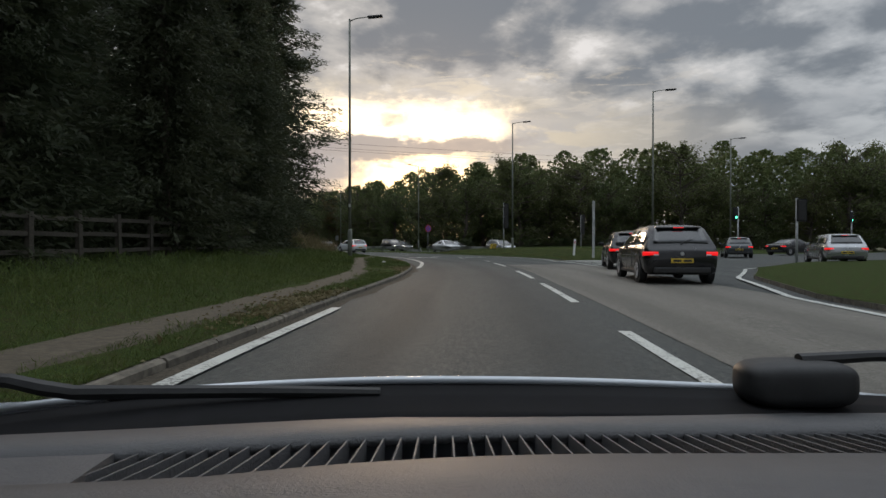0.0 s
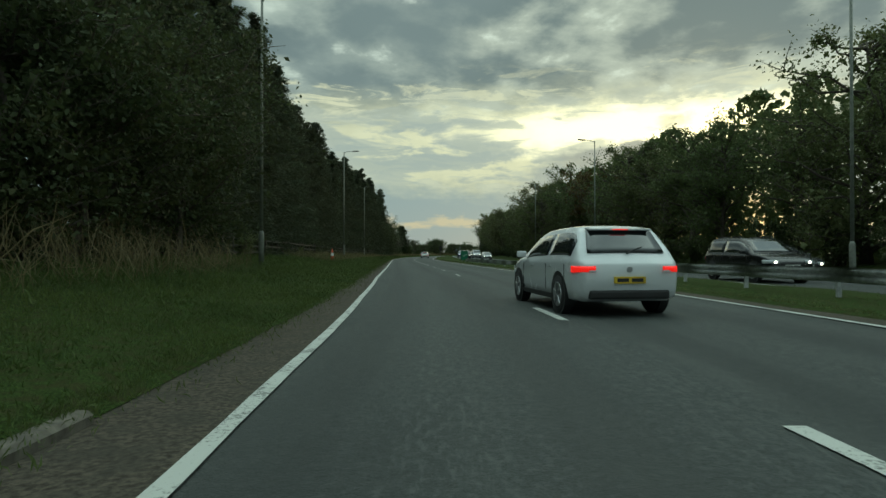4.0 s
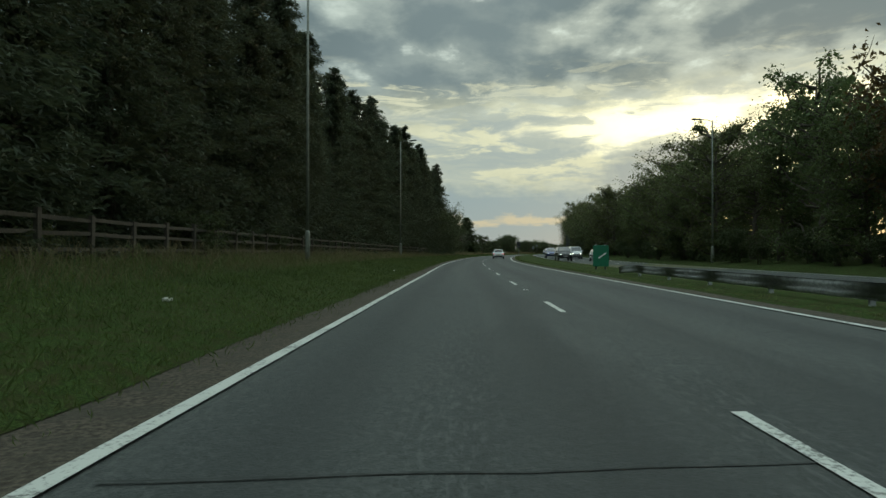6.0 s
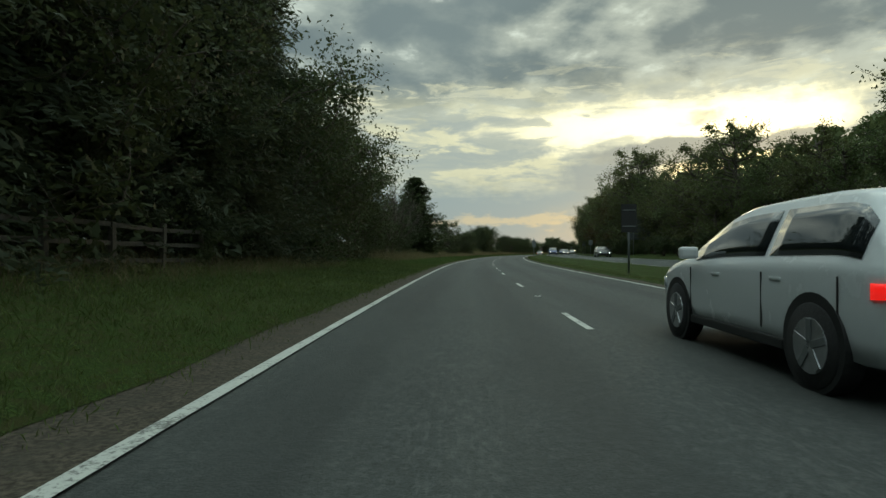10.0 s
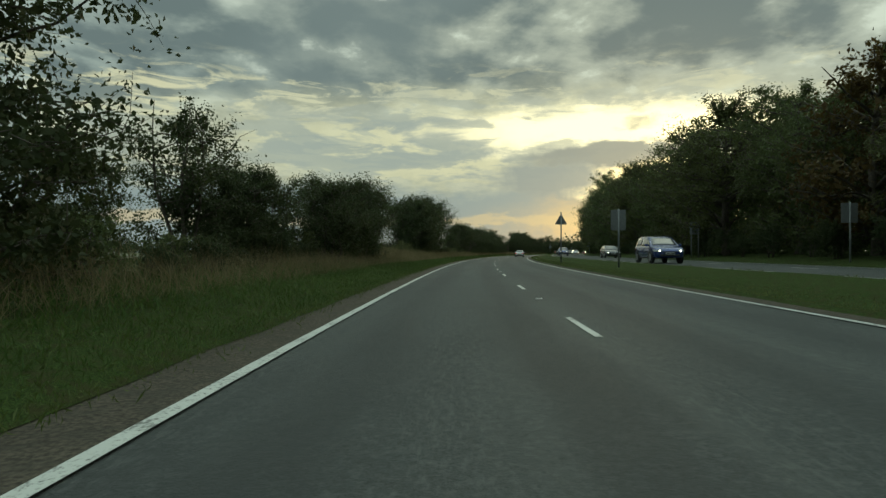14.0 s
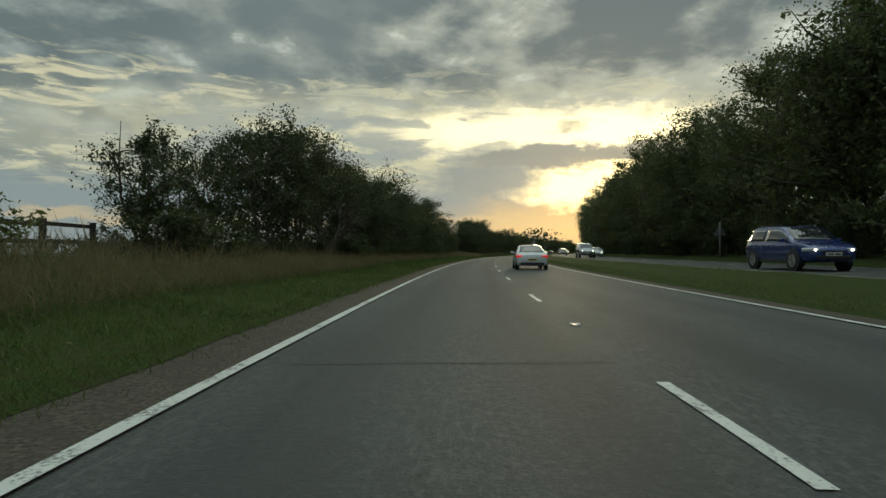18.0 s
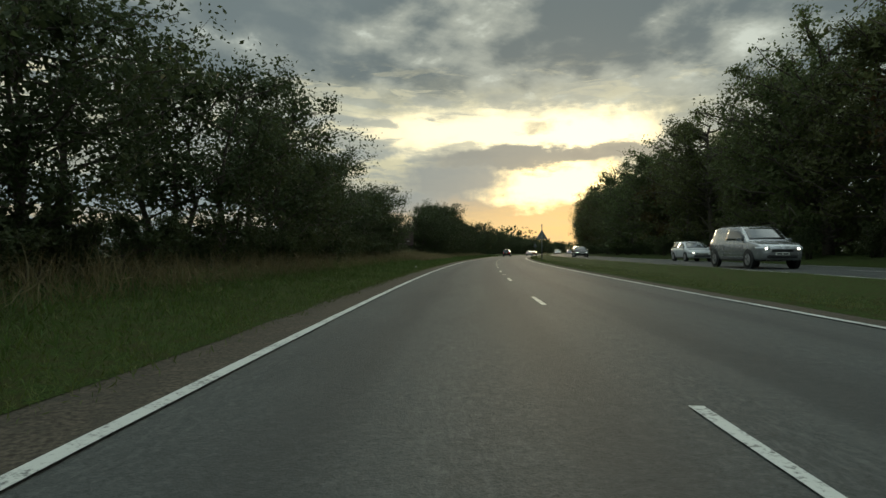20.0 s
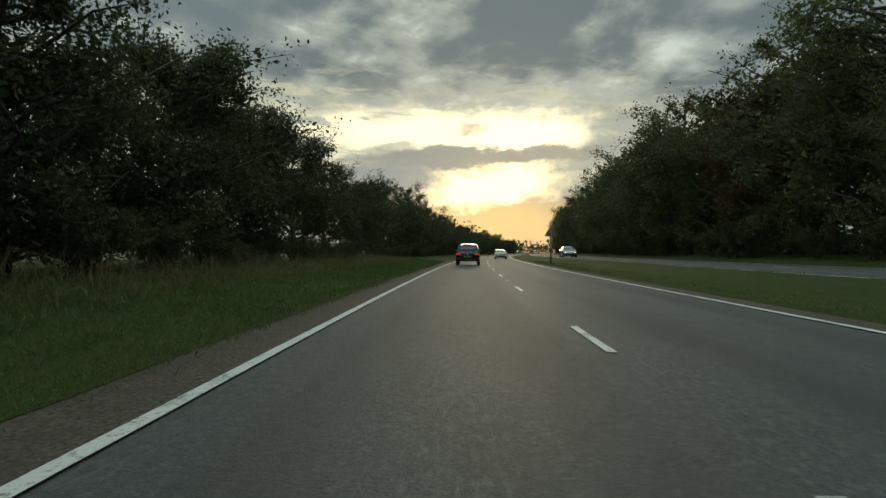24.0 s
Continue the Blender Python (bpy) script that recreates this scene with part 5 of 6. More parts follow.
def barrier(s0, s1, d, ramp, label="steel crash barrier on low posts, dull with dirt"):
    """A two-wave beam that dips into the ground at its end."""
    ob = thing("crash_barrier", label, "crash barrier")
    prof = [(.0, .31), (-.055, .26), (-.055, .20), (.0, .155), (-.055, .11), (-.055, .05), (.0, 0)]
    s, seg = s0, 3.2
    while s < s1 - .1:
        e = min(s + seg, s1)
        bm = bmesh.new()
        rings = []
        for k in range(4):
            q = s + (e - s) * k / 3
            h_ = .44 * max(0.0, min(1.0, (q - s0) / ramp if ramp else 1)) if q < s0 + ramp else .44
            h_ = min(h_, .44 * max(0, min(1, .75 + (s1 - q) / 6)) + .0) if s1 > 100 and q > s1 - 6 else h_
            base_ = float(np.interp(q, (66, 80, 105), (.13, .08, -.12)))
            rings.append([bm.verts.new(at(q, d(q) + o, base_ + h_ - .12 + z)) for o, z in prof])
        for a, b in zip(rings, rings[1:]):
            for k in range(len(prof) - 1):
                bm.faces.new((a[k], a[k + 1], b[k + 1], b[k]))
        bmesh.ops.solidify(bm, geom=bm.faces[:], thickness=.006)
        part("beam", bm, STEEL, ob, smooth=True)
        part("post", box(bmesh.new(), at(s + .3, d(s) + .07, .15 + float(np.interp(s, (66, 80, 105), (.13, .08, -.12)))), (.10, .06, .62), Matrix.Rotation(heading(s), 4, "Z"), .008), STEEL, ob)
        s = e
    return ob


barrier(66.5, 127, table([(66, 8.5), (85, 8.2), (100, 7.4), (110, 7.0), (127, 7.0)]), 5.5)
barrier(56, 66.2, table([(56, 10.6), (60, 9.7), (66.5, 9.0)]), 0)
block = thing("barrier_end", "yellow and black striped barrier end block", "barrier", "", stand(55.6, 10.8, .3))
part("block", box(bmesh.new(), (0, 0, .38), (.5, .35, .62), None, .03), PLATE_YELLOW, block)
for k in range(3):
    part("stripe", box(bmesh.new(), (-.16 + .16 * k, -.18, .38), (.07, .012, .6), Matrix.Rotation(radians(25), 4, "Y")), BLACK, block)

# overhead lines across the road
lines_ob = thing("power_lines", "three thin overhead power lines crossing the road", "cable")
for k, (dz, ds) in enumerate(((0, 0), (.45, .9), (.9, 0))):
    pts = []
    for i in range(25):
        f = i / 24
        pts.append(at(77, 0) + Matrix.Rotation(heading(77) + radians(-11), 3, "Z") @ Vector((-45 + 130 * f, ds, 13.0 + dz - 2.2 * math.sin(math.pi * f) * .4)))
    part("wire", tube(bmesh.new(), pts, [.014] * 25, 4), BLACK, lines_ob)
for q in (-45, 85):
    b = at(77, 0) + Matrix.Rotation(heading(77) + radians(-11), 3, "Z") @ Vector((q, .4, 0))
    pole = thing("power_pole", "brown wooden pole carrying the overhead lines", "pole", "", Matrix.Translation(b))
    part("shaft", tube(bmesh.new(), [(0, 0, -.3), (0, 0, 14.2)], [.16, .11], 10), WOOD, pole, smooth=True)
    part("cross_arm", box(bmesh.new(), (0, 0, 13.6), (.12, 2.0, .12), None, .01), WOOD, pole)

# roadside litter and marker
cone = thing("traffic_cone", "orange and white traffic cone standing in the grass", "traffic cone", "", stand(106, -6.0, bank(106, -6.0)))
CONE = mat("orange_plastic", (.55, .08, .02), .5, .15, 9)
part("base", box(bmesh.new(), (0, 0, .03), (.42, .42, .06), None, .02), CONE, cone)
part("cone", tube(bmesh.new(), [(0, 0, .05), (0, 0, .35), (0, 0, .9)], [.17, .115, .03], 14), CONE, cone, smooth=True)
part("sleeve", tube(bmesh.new(), [(0, 0, .34), (0, 0, .6)], [.122, .085], 14), SIGN_WHITE, cone, "white reflective sleeve")
LITTER = mat("pale_litter", (.55, .53, .48), .7, .2, 12)
for s, d, r in ((110, -4.4, .10), (127.8, -3.1, .09), (358.5, -6.0, .16), (361, -7.0, .2), (366, 6.9, .12), (457, 7.0, .10), (45.5, -4.3, .12), (29, -3.2, .14), (36.8, -3.6, .10), (47, -2.9, .08), (245, -3.3, .08), (452, -3.4, .12), (497, -3.6, .14)):
    bm = bmesh.new()
    bmesh.ops.create_icosphere(bm, subdivisions=2, radius=1)
    for v in bm.verts:
        v.co = Vector((v.co.x * r * 1.3, v.co.y * r, max(v.co.z, -.5) * r * .6)) * (1 + .5 * noise.noise(v.co * 2.1 + Vector((s, d, 0))))
    bm.transform(Matrix.Scale(.6, 4))
    p = part("litter", bm, LITTER)
    p.matrix_basis = stand(s, d, (bank(s, d) if d < 0 else .12) + r * .3, 30)
    tagged(p, "crumpled pale litter lying on the verge", "litter", "roadside litter")

# ---- vehicles ----
def paint(name, c, metal=.0):
    return gloss(name, c, .22, metal, .9 if max(c) > .05 else .25)


CAR_WHITE, CAR_BLACK, CAR_SILVER, CAR_BLUE, CAR_RED, CAR_GREY = (paint("white_car_paint", (.62, .64, .65)), paint("black_car_paint", (.010, .010, .011)), paint("silver_car_paint", (.35, .36, .37), .6),
                                                            paint("blue_car_paint", (.018, .04, .16), .3), paint("dark_red_car_paint", (.16, .012, .012)), paint("grey_car_paint", (.06, .065, .07), .4))
SHAPES = {  # length, width, height, belt, bonnet height, bonnet length, rear slope, roof start and end as fractions of the length
    "hatchback": (4.25, 1.80, 1.46, .93, .90, 1.10, .40, .16),
    "estate": (4.50, 1.82, 1.64, 1.03, 1.02, 1.10, .32, .18),
    "saloon": (4.70, 1.82, 1.44, .95, .90, 1.25, 1.15, .14),
    "pickup": (4.9, 1.86, 1.78, 1.12, 1.08, 1.20, .30, .20),
    "van": (4.40, 1.80, 1.84, 1.12, 1.03, .85, .10, .10),
}


def loft(bm, stations):
    """A closed shell through mirrored half outlines; a station is (y, [(x, z), ...]) from the bottom middle up to the top middle."""
    rings = []
    for y, half in stations:
        ring = [bm.verts.new((x, y, z)) for x, z in half] + [bm.verts.new((-x, y, z)) for x, z in half[::-1] if x > 1e-6]
        rings.append(ring)
    n = len(rings[0])
    for a, b in zip(rings, rings[1:]):
        for k in range(n):
            bm.faces.new((a[k], a[(k + 1) % n], b[(k + 1) % n], b[k]))
    bm.faces.new(rings[0][::-1])
    bm.faces.new(rings[-1])
    return bm


def wheel(parent, x, y, r):
    side = 1 if x > 0 else -1
    t = part("wheel", tube(bmesh.new(), [(x - side * .11, y, r), (x - side * .09, y, r), (x + side * .08, y, r), (x + side * .10, y, r)], [r * .93, r, r, r * .93], 24), TYRE, parent, "black tyre", True)
    part("rim", tube(bmesh.new(), [(x + side * .06, y, r), (x + side * .106, y, r)], [r * .66, r * .63], 20), RIM, t)
    for k in range(5):
        a = k * math.tau / 5
        part("spoke", box(bmesh.new(), (x + side * .108, y + math.sin(a) * r * .33, r + math.cos(a) * r * .33), (.014, .06, r * .55), Matrix.Rotation(-a, 4, "X"), .006), RIM if k % 2 else SIGN_BACK, t)
    part("arch", tube(bmesh.new(), [(x - side * .06, y, r + .02), (x + side * .089, y, r + .02)], [r * 1.14, r * 1.14], 28), BLACK, parent)


def soft_curve(pts, n):
    """n stations through control points, eased so that no corner shows."""
    ys = [q[0] for q in pts]
    y = np.linspace(ys[0], ys[-1], n)
    cols = []
    fine = np.linspace(ys[0], ys[-1], 400)
    for c in range(1, len(pts[0])):
        v = np.interp(fine, ys, [q[c] for q in pts])
        k = np.hanning(29) / np.hanning(29).sum()
        v = np.convolve(np.pad(v, 14, mode="edge"), k, "valid")
        cols.append(np.interp(y, fine, v))
    return y, cols


def grid_mesh(bm, g, close=False):
    vs = [[bm.verts.new(p) for p in row] for row in g]
    for a, b in zip(vs, vs[1:]):
        m_ = len(a)
        for k in range(m_ if close else m_ - 1):
            bm.faces.new((a[k], a[(k + 1) % m_], b[(k + 1) % m_], b[k]))
    return vs


def car(shape, colour, m, label, tail=True, head=False):
    L, W, H, belt, hood, nose, slope, roof0 = SHAPES[shape]
    ob = thing("car", label, "car", "cars on the road")
    w_ = W / 2
    tall = shape in ("pickup", "estate")
    low = .30 if tall else .22
    r = .36 if tall else .325
    back, front = -L / 2, L / 2
    roof_w = {"van": .84, "pickup": .74, "estate": .74}.get(shape, .69)
    # width, sill and waist from tail to nose
    ctrl = [(back, .84, low + .16, belt - .13), (back + .05, .92, low + .07, belt - .05), (back + .18, .97, low + .02, belt - .01), (back + .6, 1.0, low, belt + .015), (0, 1.0, low, belt - .01),
            (front - nose - .1, 1.0, low, belt - .03), (front - nose + .25, .995, low, hood), (front - .55, .975, low, hood - .05), (front - .22, .925, low + .02, hood - .12), (front - .06, .85, low + .06, hood - .23), (front, .76, low + .12, hood - .32)]
    cut = shape == "saloon"
    yb = back + (.07 if not cut else .62)
    yf = front - nose + .18
    rb, rf = yb + slope, yf - (.80 if shape != "van" else .62)
    arch = [(back, 0), (yb, 0), (rb, H - .075), (rb + .12, H - .035), (rb + .45, H - .005), ((rb + rf) / 2, H), (rf - .35, H - .012), (rf - .05, H - .07), (yf, 0), (front, 0)]
    ys = sorted(set([back, back + .02, back + .05, back + .1, back + .18] + [float(q) for q in np.linspace(yb, rb + .12, 8)] + [float(q) for q in np.linspace(rb + .25, rf - .3, 8)]
                    + [float(q) for q in np.linspace(rf - .15, yf, 9)] + [float(q) for q in np.linspace(yf + .1, front - .2, 7)] + [front - .1, front - .06, front - .03, front]))
    fy = np.linspace(back, front, 700)

    def eased(pairs, width):
        v = np.interp(fy, [q[0] for q in pairs], [q[1] for q in pairs])
        k = np.hanning(width) / np.hanning(width).sum()
        return np.convolve(np.pad(v, width // 2, mode="edge"), k, "valid")

    fk, fl, fb = (eased([(q[0], q[c]) for q in ctrl], 15) for c in (1, 2, 3))
    base_line = np.interp(fy, [q[0] for q in ctrl], [q[3] for q in ctrl])
    rise = np.interp(fy, [q[0] for q in arch], [max(q[1] - belt, 0) for q in arch])
    k15 = np.hanning(17) / np.hanning(17).sum()
    fr = np.convolve(np.pad(rise, 8, mode="edge"), k15, "valid")

    def section(y):
        k, lo, zb, up = (float(np.interp(y, fy, v)) for v in (fk, fl, fb, fr))
        wk = w_ * k
        f = min(1.0, up / (H - belt))
        zr = zb + .022 + up
        xe = wk * (.90 - (.90 - roof_w) * f)
        xs = wk * .955
        mid = lo + (zb - lo) * .55
        return [(0, lo), (wk * .80, lo), (wk * .95, lo + .05), (wk * .985, lo + (mid - lo) * .5), (wk, mid), (wk * .99, zb - .09), (wk * .975, zb - .03), (xs, zb),
                (xs + (xe + .02 - xs) * .5, zb + (zr - .05 * f - zb) * .52), (xe + .015, zr - .05 * f - .006), (xe - .03, zr - .018 * f - .002), (xe * .55, zr + .004), (0, zr + .010)]

    bm = bmesh.new()
    loft(bm, [(y, section(y)) for y in ys])
    part("body", bm, colour, ob, smooth=True)

    def sheet_part(name, rows_, material, words, thick=.006, parent=None):
        bm = bmesh.new()
        grid_mesh(bm, rows_)
        bmesh.ops.recalc_face_normals(bm, faces=bm.faces)
        bmesh.ops.solidify(bm, geom=bm.faces[:], thickness=thick)
        return part(name, bm, material, parent or ob, words, True)

    def over(y, f):
        """A point a little above the roof skin, f across it."""
        sec = section(y)
        xe = sec[10][0]
        x = f * xe
        z = float(np.interp(abs(x), [0, xe * .55, xe], [sec[12][1], sec[11][1], sec[10][1]]))
        return Vector((x, y - (.010 if y < 0 else -.010), z + .010))

    def beside(y, f, sgn):
        """A point on the flank between waist and gutter."""
        sec = section(y)
        (x0, z0), (x1, z1), (x2, z2) = sec[7], sec[8], sec[9]
        z = z0 + (z2 - z0) * f
        return Vector((sgn * (float(np.interp(z, (z0, z1, z2), (x0, x1, x2))) + .008), y, z))

    if shape != "pickup":
        y0, y1 = yb + .07, rb + .02
        sheet_part("rear_window", [[over(y0 + (y1 - y0) * i / 6, -.90 + 1.8 * j / 8) for j in range(9)] for i in range(7)], GLASS, "dark rear window")
    sheet_part("windscreen", [[over(rf - .02 + (yf - .10 - rf) * i / 6, -.93 + 1.86 * j / 8) for j in range(9)] for i in range(7)], GLASS, "dark windscreen")
    mid_y = (rb + rf) / 2 + .02
    spans = [(mid_y + .05, yf - .34)] if shape in ("van", "pickup") else [(rb + .02 if cut else rb - .5 * slope + .10, mid_y - .04), (mid_y + .04, yf - .34)]
    for sgn in (1, -1):
        for y0, y1 in spans:
            sheet_part("side_window", [[beside(y0 + (y1 - y0) * i / 8, .10 + .78 * j / 4, sgn) for j in range(5)] for i in range(9)], GLASS, "dark side window")
        part("mirror", box(bmesh.new(), (sgn * (w_ + .08), yf - .45, belt + .07), (.20, .10, .13), Matrix.Rotation(radians(8 * sgn), 4, "Z"), .035), colour, ob)

        def wrap(zlo, zhi, end, inner, reach, words, name, material, taper=.0):
            """A lamp that wraps round a corner of the body."""
            g, sg_y = [], 1 if end > 0 else -1
            for i in range(9):
                f = i / 8
                if f < .55:
                    x = w_ * (inner + (.845 - inner) * f / .55) if end < 0 else w_ * (inner + (.77 - inner) * f / .55)
                    y = end + sg_y * .010
                else:
                    q = (f - .55) / .45 * reach
                    y = end - sg_y * q
                    x = w_ * float(np.interp(y, fy, fk)) + .012
                g.append([Vector((sgn * x, y, zlo + (zhi - zlo) * (taper * (1 - f) + (1 - taper * (1 - f)) * j / 2))) for j in range(3)])
            return sheet_part(name, g, material, words, .012)

        if shape in ("van", "pickup"):
            lamp_ = wrap(belt - .38, belt - .08, back, .74, .10, "lit red tail light" if tail else "dark red tail light", "tail_light", TAIL if tail else LENS_RED)
        else:
            lamp_ = wrap(belt - .225, belt - .12, back, .62, .22, "lit red tail light" if tail else "dark red tail light", "tail_light", TAIL if tail else LENS_RED, .25)
        part("lamp_insert", box(bmesh.new(), (sgn * w_ * .68, back - .018, belt - .20), (.12, .012, .035), None, .004), CLEAR_LENS, lamp_, "pale reversing lamp")
        hl = wrap(hood - .335, hood - .205, front, .50, .34, "clear headlight", "headlight", CLEAR_LENS, .2)
        if head:
            part("bulb", tube(bmesh.new(), [(sgn * w_ * .66, front - .01, hood - .275), (sgn * w_ * .66, front + .03, hood - .275)], [.05, .042], 12), HEADLIGHT, hl, "lit lamp")
        for y in (mid_y - .22, rf - .12):
            part("door_handle", box(bmesh.new(), (sgn * (w_ * .99), y, belt - .14), (.03, .17, .03), None, .01), colour, ob)
        for y in (mid_y, yf - .30, rb + .05):
            part("door_gap", box(bmesh.new(), (sgn * (w_ * .997), y, (low + belt) / 2 + .03), (.008, .012, (belt - low) * .66)), BLACK, ob)
        part("sill", box(bmesh.new(), (sgn * (w_ * .965), 0, low + .05), (.05, L * .44, .09), None, .02), BLACK, ob)
        for y in (back + .80, front - .84):
            wheel(ob, sgn * (w_ - .085), y, r)
    part("rear_bumper", box(bmesh.new(), (0, back + .055, low + .14), (W * .74, .16, .15), None, .04), BLACK, ob, "black lower bumper")
    part("front_grille", box(bmesh.new(), (0, front - .03, hood - .35), (W * .44, .10, .10), None, .03), BLACK, ob, "black grille")
    part("front_bumper", box(bmesh.new(), (0, front - .05, low + .19), (W * .62, .16, .15), None, .05), BLACK, ob, "black lower intake")
    for y, zz, pm, sg in ((back - .012, low + .37, PLATE_YELLOW, 1), (front + .02, low + .30, PLATE_WHITE, -1)):
        pl = part("number_plate", box(bmesh.new(), (0, y, zz), (.52, .03, .11), None, .004), pm, ob, "yellow plate" if sg > 0 else "white plate")
        for k in range(2):
            part("bar", box(bmesh.new(), (-.12 + .24 * k, y - sg * .017, zz), (.19, .006, .055)), BLACK, pl)
    if shape in ("hatchback", "estate"):
        p, q = over(yb + .06, .0), over(yb + slope * .34, .42)
        part("rear_wiper", tube(bmesh.new(), [p + Vector((0, -.01, .0)), p.lerp(q, .5) + Vector((0, -.02, .012)), q + Vector((0, -.015, .008))], [.014, .010, .006], 6), BLACK, ob)
        part("spoiler", box(bmesh.new(), (0, rb - .02, H - .045), (W * .60, .20, .035), Matrix.Rotation(radians(6), 4, "X"), .014), colour, ob)
        part("brake_light", box(bmesh.new(), (0, rb - .125, H - .055), (.26, .015, .016), None, .004), TAIL if tail else LENS_RED, ob, "high brake light")
        part("badge", tube(bmesh.new(), [(0, back - .002, belt - .17), (0, back - .016, belt - .17)], [.05, .045], 16), RIM, ob, "round chrome badge")
    if shape == "pickup":
        part("load_cover", box(bmesh.new(), (0, yb + .45, belt + .03), (W * .84, 1.3, .05), None, .02), BLACK, ob, "black load bed cover")
    if tall:
        for sgn in (1, -1):
            q = w_ * roof_w * .90
            part("roof_rail", tube(bmesh.new(), [(sgn * q, rb + .2, H - .03), (sgn * q, rb + .32, H + .04), (sgn * q, rf - .45, H + .04), (sgn * q, rf - .32, H - .04)], [.016] * 4, 6), BLACK, ob)
    ob.matrix_basis = m
    return ob


for shape, colour, s, d, spin, words, tail, head in (
        ("hatchback", CAR_WHITE, 72.5, 2.75, 5, "white sporty hatchback with red tail lights lit", True, False),
        ("hatchback", CAR_BLACK, 25.8, 7.0, -14, "shiny black hatchback waiting with red tail lights", True, False),
        ("hatchback", CAR_BLACK, 17.2, 5.35, -6, "shiny black car waiting beside the broken lane line", True, False),
        ("estate", CAR_BLACK, 32.6, 10.2, -26, "black tall estate car turning towards the lights", True, False),
        ("hatchback", CAR_GREY, 41.5, 24.0, -35, "dark grey car queueing at the traffic lights", True, False),
        ("saloon", CAR_BLACK, 46.0, 35.0, -80, "black saloon crossing the junction", True, False),
        ("hatchback", CAR_SILVER, 30.0, 19.5, -25, "silver car on the roundabout", True, False),
        ("hatchback", CAR_SILVER, 64.0, 17.0, 176, "silver hatchback waiting in the oncoming queue", False, False),
        ("saloon", CAR_WHITE, 70.0, 13.6, 176, "white saloon waiting in the oncoming queue", False, True),
        ("saloon", CAR_BLACK, 73.5, 16.6, 176, "black saloon waiting behind the white one", False, False),
        ("estate", CAR_BLACK, 82.5, 12.6, 178, "black estate car with pale roof rails in the queue", False, True),
        ("hatchback", CAR_GREY, 86.0, 15.9, 178, "grey hatchback in the oncoming queue", False, True),
        ("hatchback", CAR_RED, 112.5, 14.6, 180, "dark red car with headlights lit", False, True),
        ("hatchback", CAR_SILVER, 172.2, 15.6, 180, "silver hatchback with headlights lit, oncoming", False, True),
        ("pickup", CAR_BLACK, 177.0, 11.9, 180, "black pickup truck with headlights lit", False, True),
        ("van", CAR_SILVER, 190.4, 15.1, 180, "silver van on the oncoming carriageway", False, True),
        ("estate", CAR_BLUE, 196.6, 12.0, 180, "blue tall car with headlights lit", False, True),
        ("hatchback", CAR_SILVER, 201.8, 15.2, 180, "pale blue-grey hatchback oncoming", False, True),
        ("hatchback", CAR_GREY, 269.9, 16.2, 180, "small grey hatchback with bright headlights", False, True),
        ("estate", CAR_BLUE, 316.2, 11.6, 180, "blue tall car with headlights lit, oncoming", False, True),
        ("hatchback", CAR_GREY, 348.6, 14.9, 180, "dark grey hatchback in the slow oncoming lane", False, True),
        ("estate", CAR_BLUE, 394.2, 12.4, 180, "dark blue tall car with headlights lit", False, True),
        ("pickup", CAR_SILVER, 444.0, 12.2, 180, "silver pickup with headlights lit, oncoming", False, True),
        ("hatchback", CAR_WHITE, 462.0, 15.8, 180, "white car in the slow oncoming lane", False, True),
        ("hatchback", CAR_BLACK, 498.0, 12.4, 180, "black hatchback with headlights lit, oncoming", False, True),
        ("saloon", CAR_SILVER, 590.0, 12.2, 180, "silver saloon far off with headlights lit", False, True),
        ("hatchback", CAR_BLUE, 618.0, 15.8, 180, "blue car far off with headlights lit", False, True),
        ("hatchback", CAR_WHITE, 195.0, 3.45, 0, "white hatchback in the fast lane, tail lights lit", True, False),
        ("saloon", CAR_WHITE, 407.0, 3.45, 0, "white saloon in the fast lane, tail lights lit", True, False),
        ("estate", CAR_BLACK, 558.5, -.15, 0, "black tall car ahead with red tail lights", True, False),
        ("saloon", CAR_WHITE, 602.0, 3.4, 0, "white saloon far ahead in the fast lane", True, False),
        ("hatchback", CAR_GREY, 628.0, 3.4, 0, "grey car far ahead in the fast lane", True, False)):
    z = .016 if d < 7 or s < 60 else opp_z(s) + .012
    car(shape, colour, stand(s, d, z, spin), words, tail, head)

# ---- the driven car as it stands at the start: bonnet, scuttle, wipers and dashboard ----
own = thing("driven_car", "pale silver car with a grey dashboard, vent slats and wipers", "car")
own.matrix_basis = Matrix.Translation(spot(0, EYE)) @ Matrix.Rotation(radians(float(turn[0])), 4, "Z") @ Matrix.Rotation(radians(NOD[0][1] - TILT), 4, "X") @ Matrix.Translation((0, 0, .014 - EYE))
TRIM = mat("dashboard_plastic", (.085, .085, .088), .62, .12, 260, bump=.35, patch=.2)
SOFT = mat("scuttle_plastic", (.008, .008, .009), .85, .3, 40, spec=.15)
PALE = paint("pale_bonnet_paint", (.50, .53, .56), .3)
dash_z = lambda y: .870 - .136 * y


def sheet_of(xs, ys, zf, thick=.012):
    bm = bmesh.new()
    g = [[bm.verts.new((x, y(x) if callable(y) else y, zf(x, y(x) if callable(y) else y))) for x in xs] for y in ys]
    for a, b in zip(g, g[1:]):
        for k in range(len(xs) - 1):
            bm.faces.new((a[k], a[k + 1], b[k + 1], b[k]))
    bmesh.ops.recalc_face_normals(bm, faces=bm.faces)
    bmesh.ops.solidify(bm, geom=bm.faces[:], thickness=-thick)
    return bm


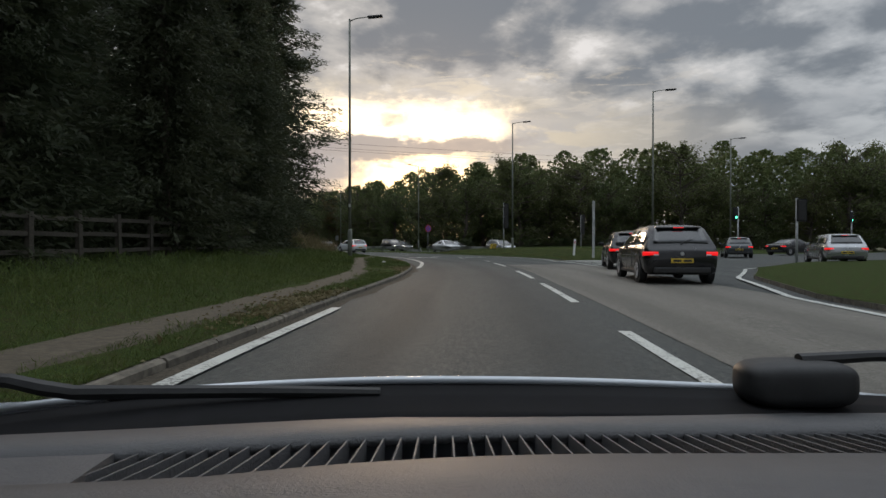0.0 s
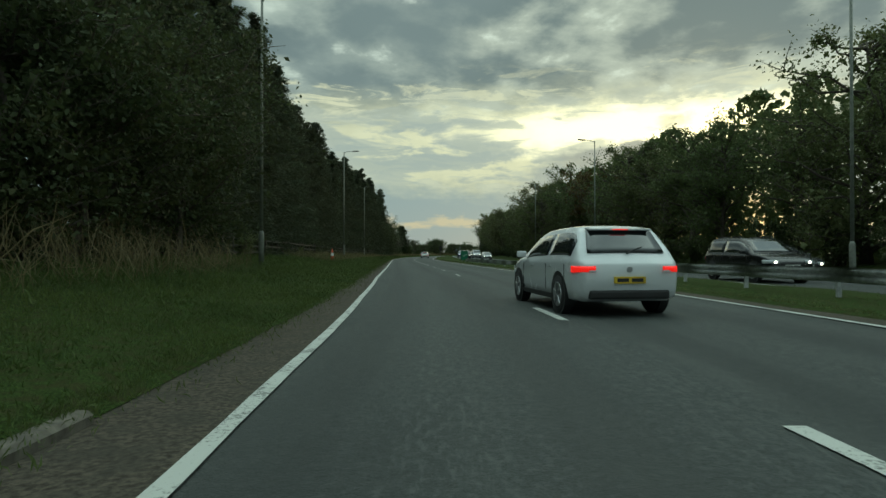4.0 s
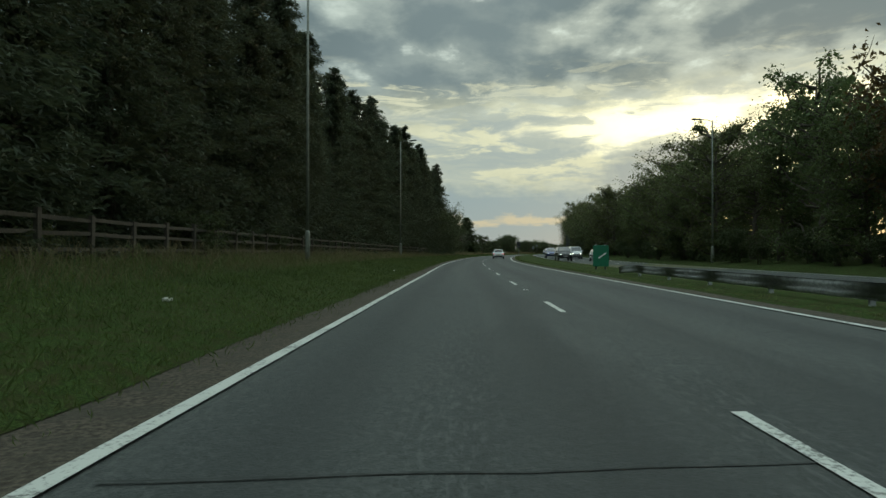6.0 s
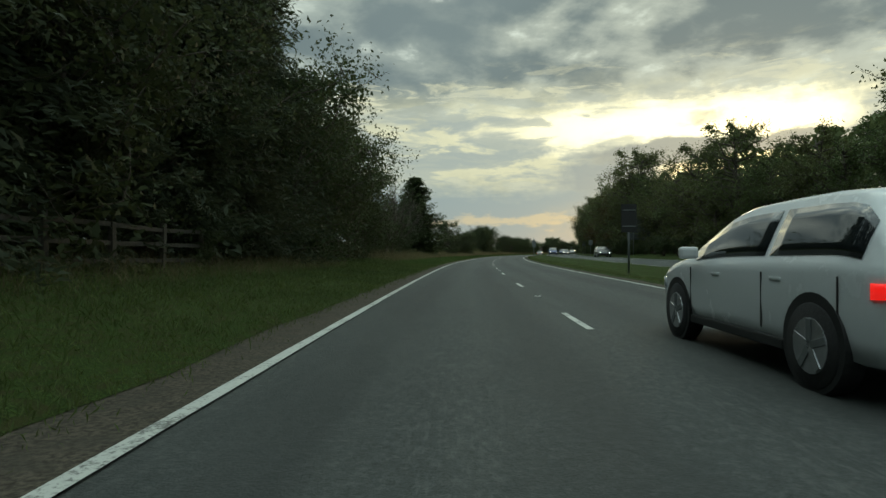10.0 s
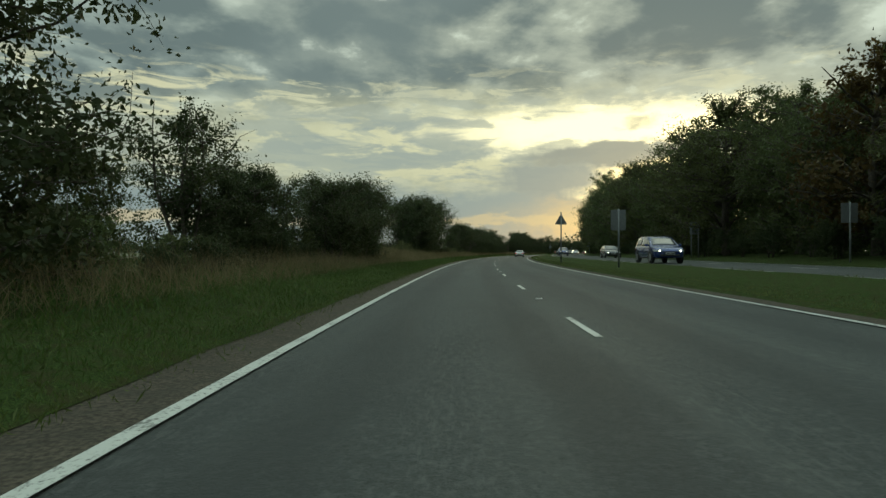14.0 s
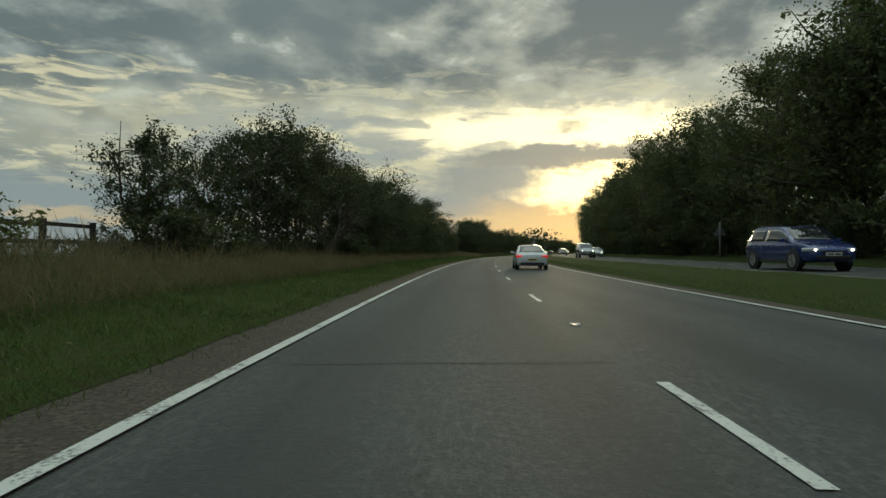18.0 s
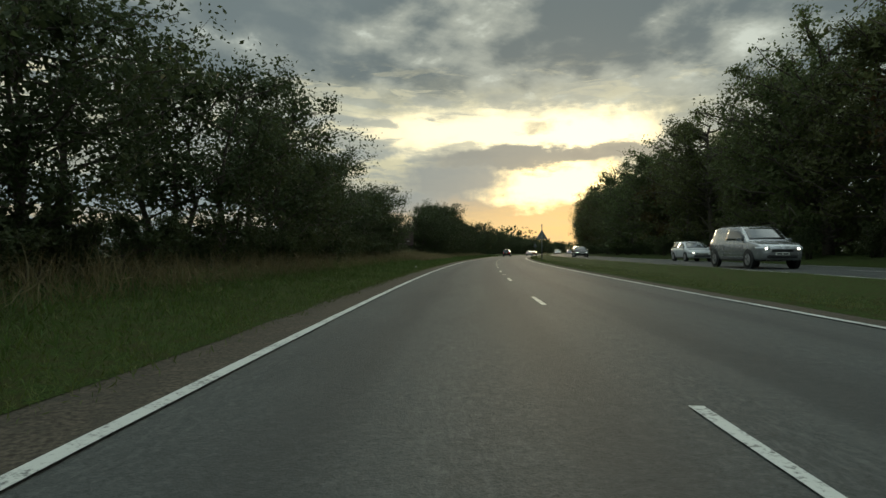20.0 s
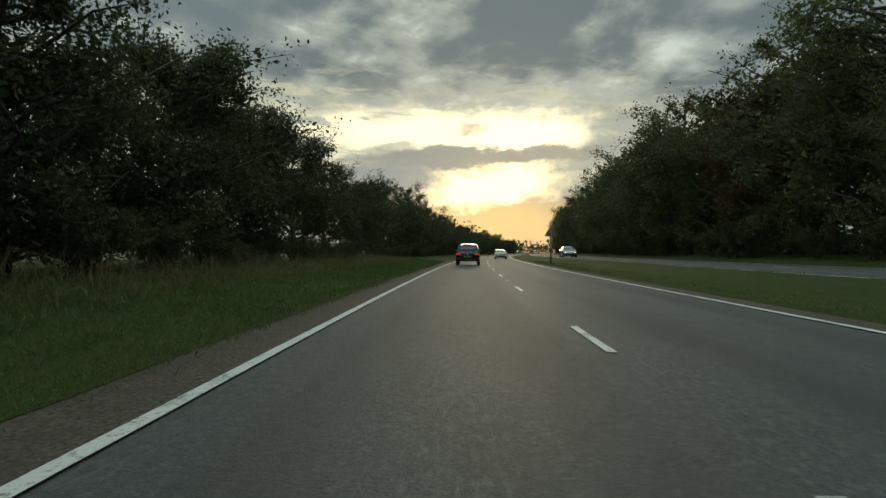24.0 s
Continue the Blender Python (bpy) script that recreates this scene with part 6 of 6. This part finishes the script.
xs = [-.75 + .05 * i for i in range(31)]
slot_far = table([(-.75, .50), (-.331, .5725), (-.288, .600), (-.234, .615), (-.178, .633), (-.12, .6565), (-.056, .674), (0, .685), (.08, .693), (.55, .7045), (.8, .7045)])
slot_near = table([(-.75, .40), (-.294, .461), (-.249, .471), (-.206, .480), (-.165, .4994), (-.12, .520), (-.071, .5357), (0, .5547), (.065, .5647), (.151, .5725), (.45, .575), (.8, .575)])
dash_back = table([(-.75, .62), (-.523, .674), (-.41, .7085), (-.286, .751), (-.146, .799), (0, .825), (.18, .853), (.8, .853)])
part("bonnet", sheet_of(xs, [.955, 1.0, 1.12, 1.3, 1.55, 1.85], lambda x, y: .787 - (y - .955) * .20 - (y - .955) ** 2 * .12 - .16 * x * x * (.35 if x > 0 else .55)), PALE, own, "pale bonnet edge", True)
part("scuttle", sheet_of(xs, [lambda x: dash_back(x) - .03, .84, .90, .955], lambda x, y: .752 + (y - .74) * .10 - .07 * x * x * (.5 if x > 0 else 1.35)), SOFT, own, "black scuttle panel", True)
part("dashboard", sheet_of(xs, [lambda x: slot_far(x), lambda x: (slot_far(x) + dash_back(x)) / 2, lambda x: dash_back(x)], lambda x, y: dash_z(y)), TRIM, own, "grained grey dashboard", True)
part("dashboard", sheet_of(xs, [.20, .28, .34, lambda x: (slot_near(x) + .34) / 2, lambda x: slot_near(x)], lambda x, y: dash_z(y) + .012 * max(0, .5 - y)), TRIM, own, "grained grey dashboard", True)
end_ob = part("dashboard_end", sheet_of([-.75, -.55, -.40, -.331], [lambda x: slot_near(x) - .004, lambda x: (slot_near(x) + slot_far(x)) / 2, lambda x: slot_far(x) + .004], lambda x, y: dash_z(y) - .0005), TRIM, own, "grained grey dashboard")
for v in end_ob.data.vertices:
    if v.co.x > -.34:
        v.co.x += .028 * (slot_far(-.331) - v.co.y) / .11
part("vent_channel", sheet_of(xs, [lambda x: slot_near(x) - .03, lambda x: slot_far(x) + .03], lambda x, y: dash_z(y) - .055, .006), SOFT, own, "dark vent channel")
for i in range(52):
    x = -.3336 + .0203 * i
    y0, y1 = slot_near(x) - .004, slot_far(x) + .004
    bm = bmesh.new()
    box(bm, (x, (y0 + y1) / 2, dash_z((y0 + y1) / 2) - .006), (.0024, y1 - y0, .030), Matrix.Rotation(-math.atan(.136), 4, "X"), .0006)
    part("vent_slat", bm, TRIM, own)
bm = bmesh.new()
bmesh.ops.create_uvsphere(bm, u_segments=28, v_segments=18, radius=1)
for v in bm.verts:
    v.co = Vector([math.copysign(abs(c) ** .55, c) * r for c, r in zip(v.co, (.088, .045, .036))]) + Vector((.553, .90, .802))
part("wiper_pivot", bm, BLACK, own, "rounded black wiper cover", True)
part("wiper_arm", tube(bmesh.new(), [(.56, .90, .836), (.68, .905, .842), (.85, .90, .842)], [.011, .009, .008], 8), BLACK, own)
part("wiper_blade", tube(bmesh.new(), [(-.72, .90, .806), (-.68, .90, .803), (-.63, .90, .792), (-.58, .90, .785), (-.3, .905, .786), (-.1, .91, .783)], [.010, .012, .013, .012, .010, .008], 8), BLACK, own)
low_st = [(-2.1, .84), (-1.9, .96), (-.9, 1.0), (.6, 1.0), (1.3, .98), (1.75, .92), (1.93, .78)]
part("body", loft(bmesh.new(), [(y, [(0, .22), (.72 * k, .22), (.80 * k, .32), (.82 * k, .46), (.80 * k, .56), (0, .57)]) for y, k in low_st]), PALE, own, "pale lower body", True)
for sx in (1, -1):
    wing = part("front_wing", sheet_of([.95, 1.2, 1.5, 1.8], [.0, .5, 1.0], lambda x, y: 0, .02), PALE, own, "pale wing")
    for v in wing.data.vertices:
        y, f = v.co.x, v.co.y
        topz = .79 - (y - .955) * .20 - (y - .955) ** 2 * .12 - .16 * .56 * .4
        v.co = Vector((sx * (.755 + .05 * (1 - f) + v.co.z * .5), y, .50 + (topz - .50) * f))
    for y in (-1.35, 1.32):
        wheel(own, sx * .70, y, .30)
# unseen cabin added to shade the dashboard: roof, screen pillars and doors
LINING = mat("roof_lining", (.22, .21, .19), .95, .1, 60)
part("roof", sheet_of([-.60, -.5, -.3, 0, .3, .5, .60], [-1.7, -1.5, -1.0, -.4, 0, .06], lambda x, y: 1.30 - .10 * x * x - .06 * max(0, -y - 1.0), .03), LINING, own, "pale roof lining", True)
for sx in (1, -1):
    part("screen_pillar", tube(bmesh.new(), [(sx * .745, .86, .80), (sx * .69, .5, 1.05), (sx * .61, .05, 1.28)], [.03, .032, .035], 8), SOFT, own, "black screen pillar", True)
    part("door", box(bmesh.new(), (sx * .765, -.45, .66), (.05, 1.7, .42), None, .02), PALE, own, "pale door")
    part("rear_pillar", tube(bmesh.new(), [(sx * .72, -1.45, .86), (sx * .60, -1.25, 1.28)], [.05, .045], 8), PALE, own, "pale rear pillar", True)
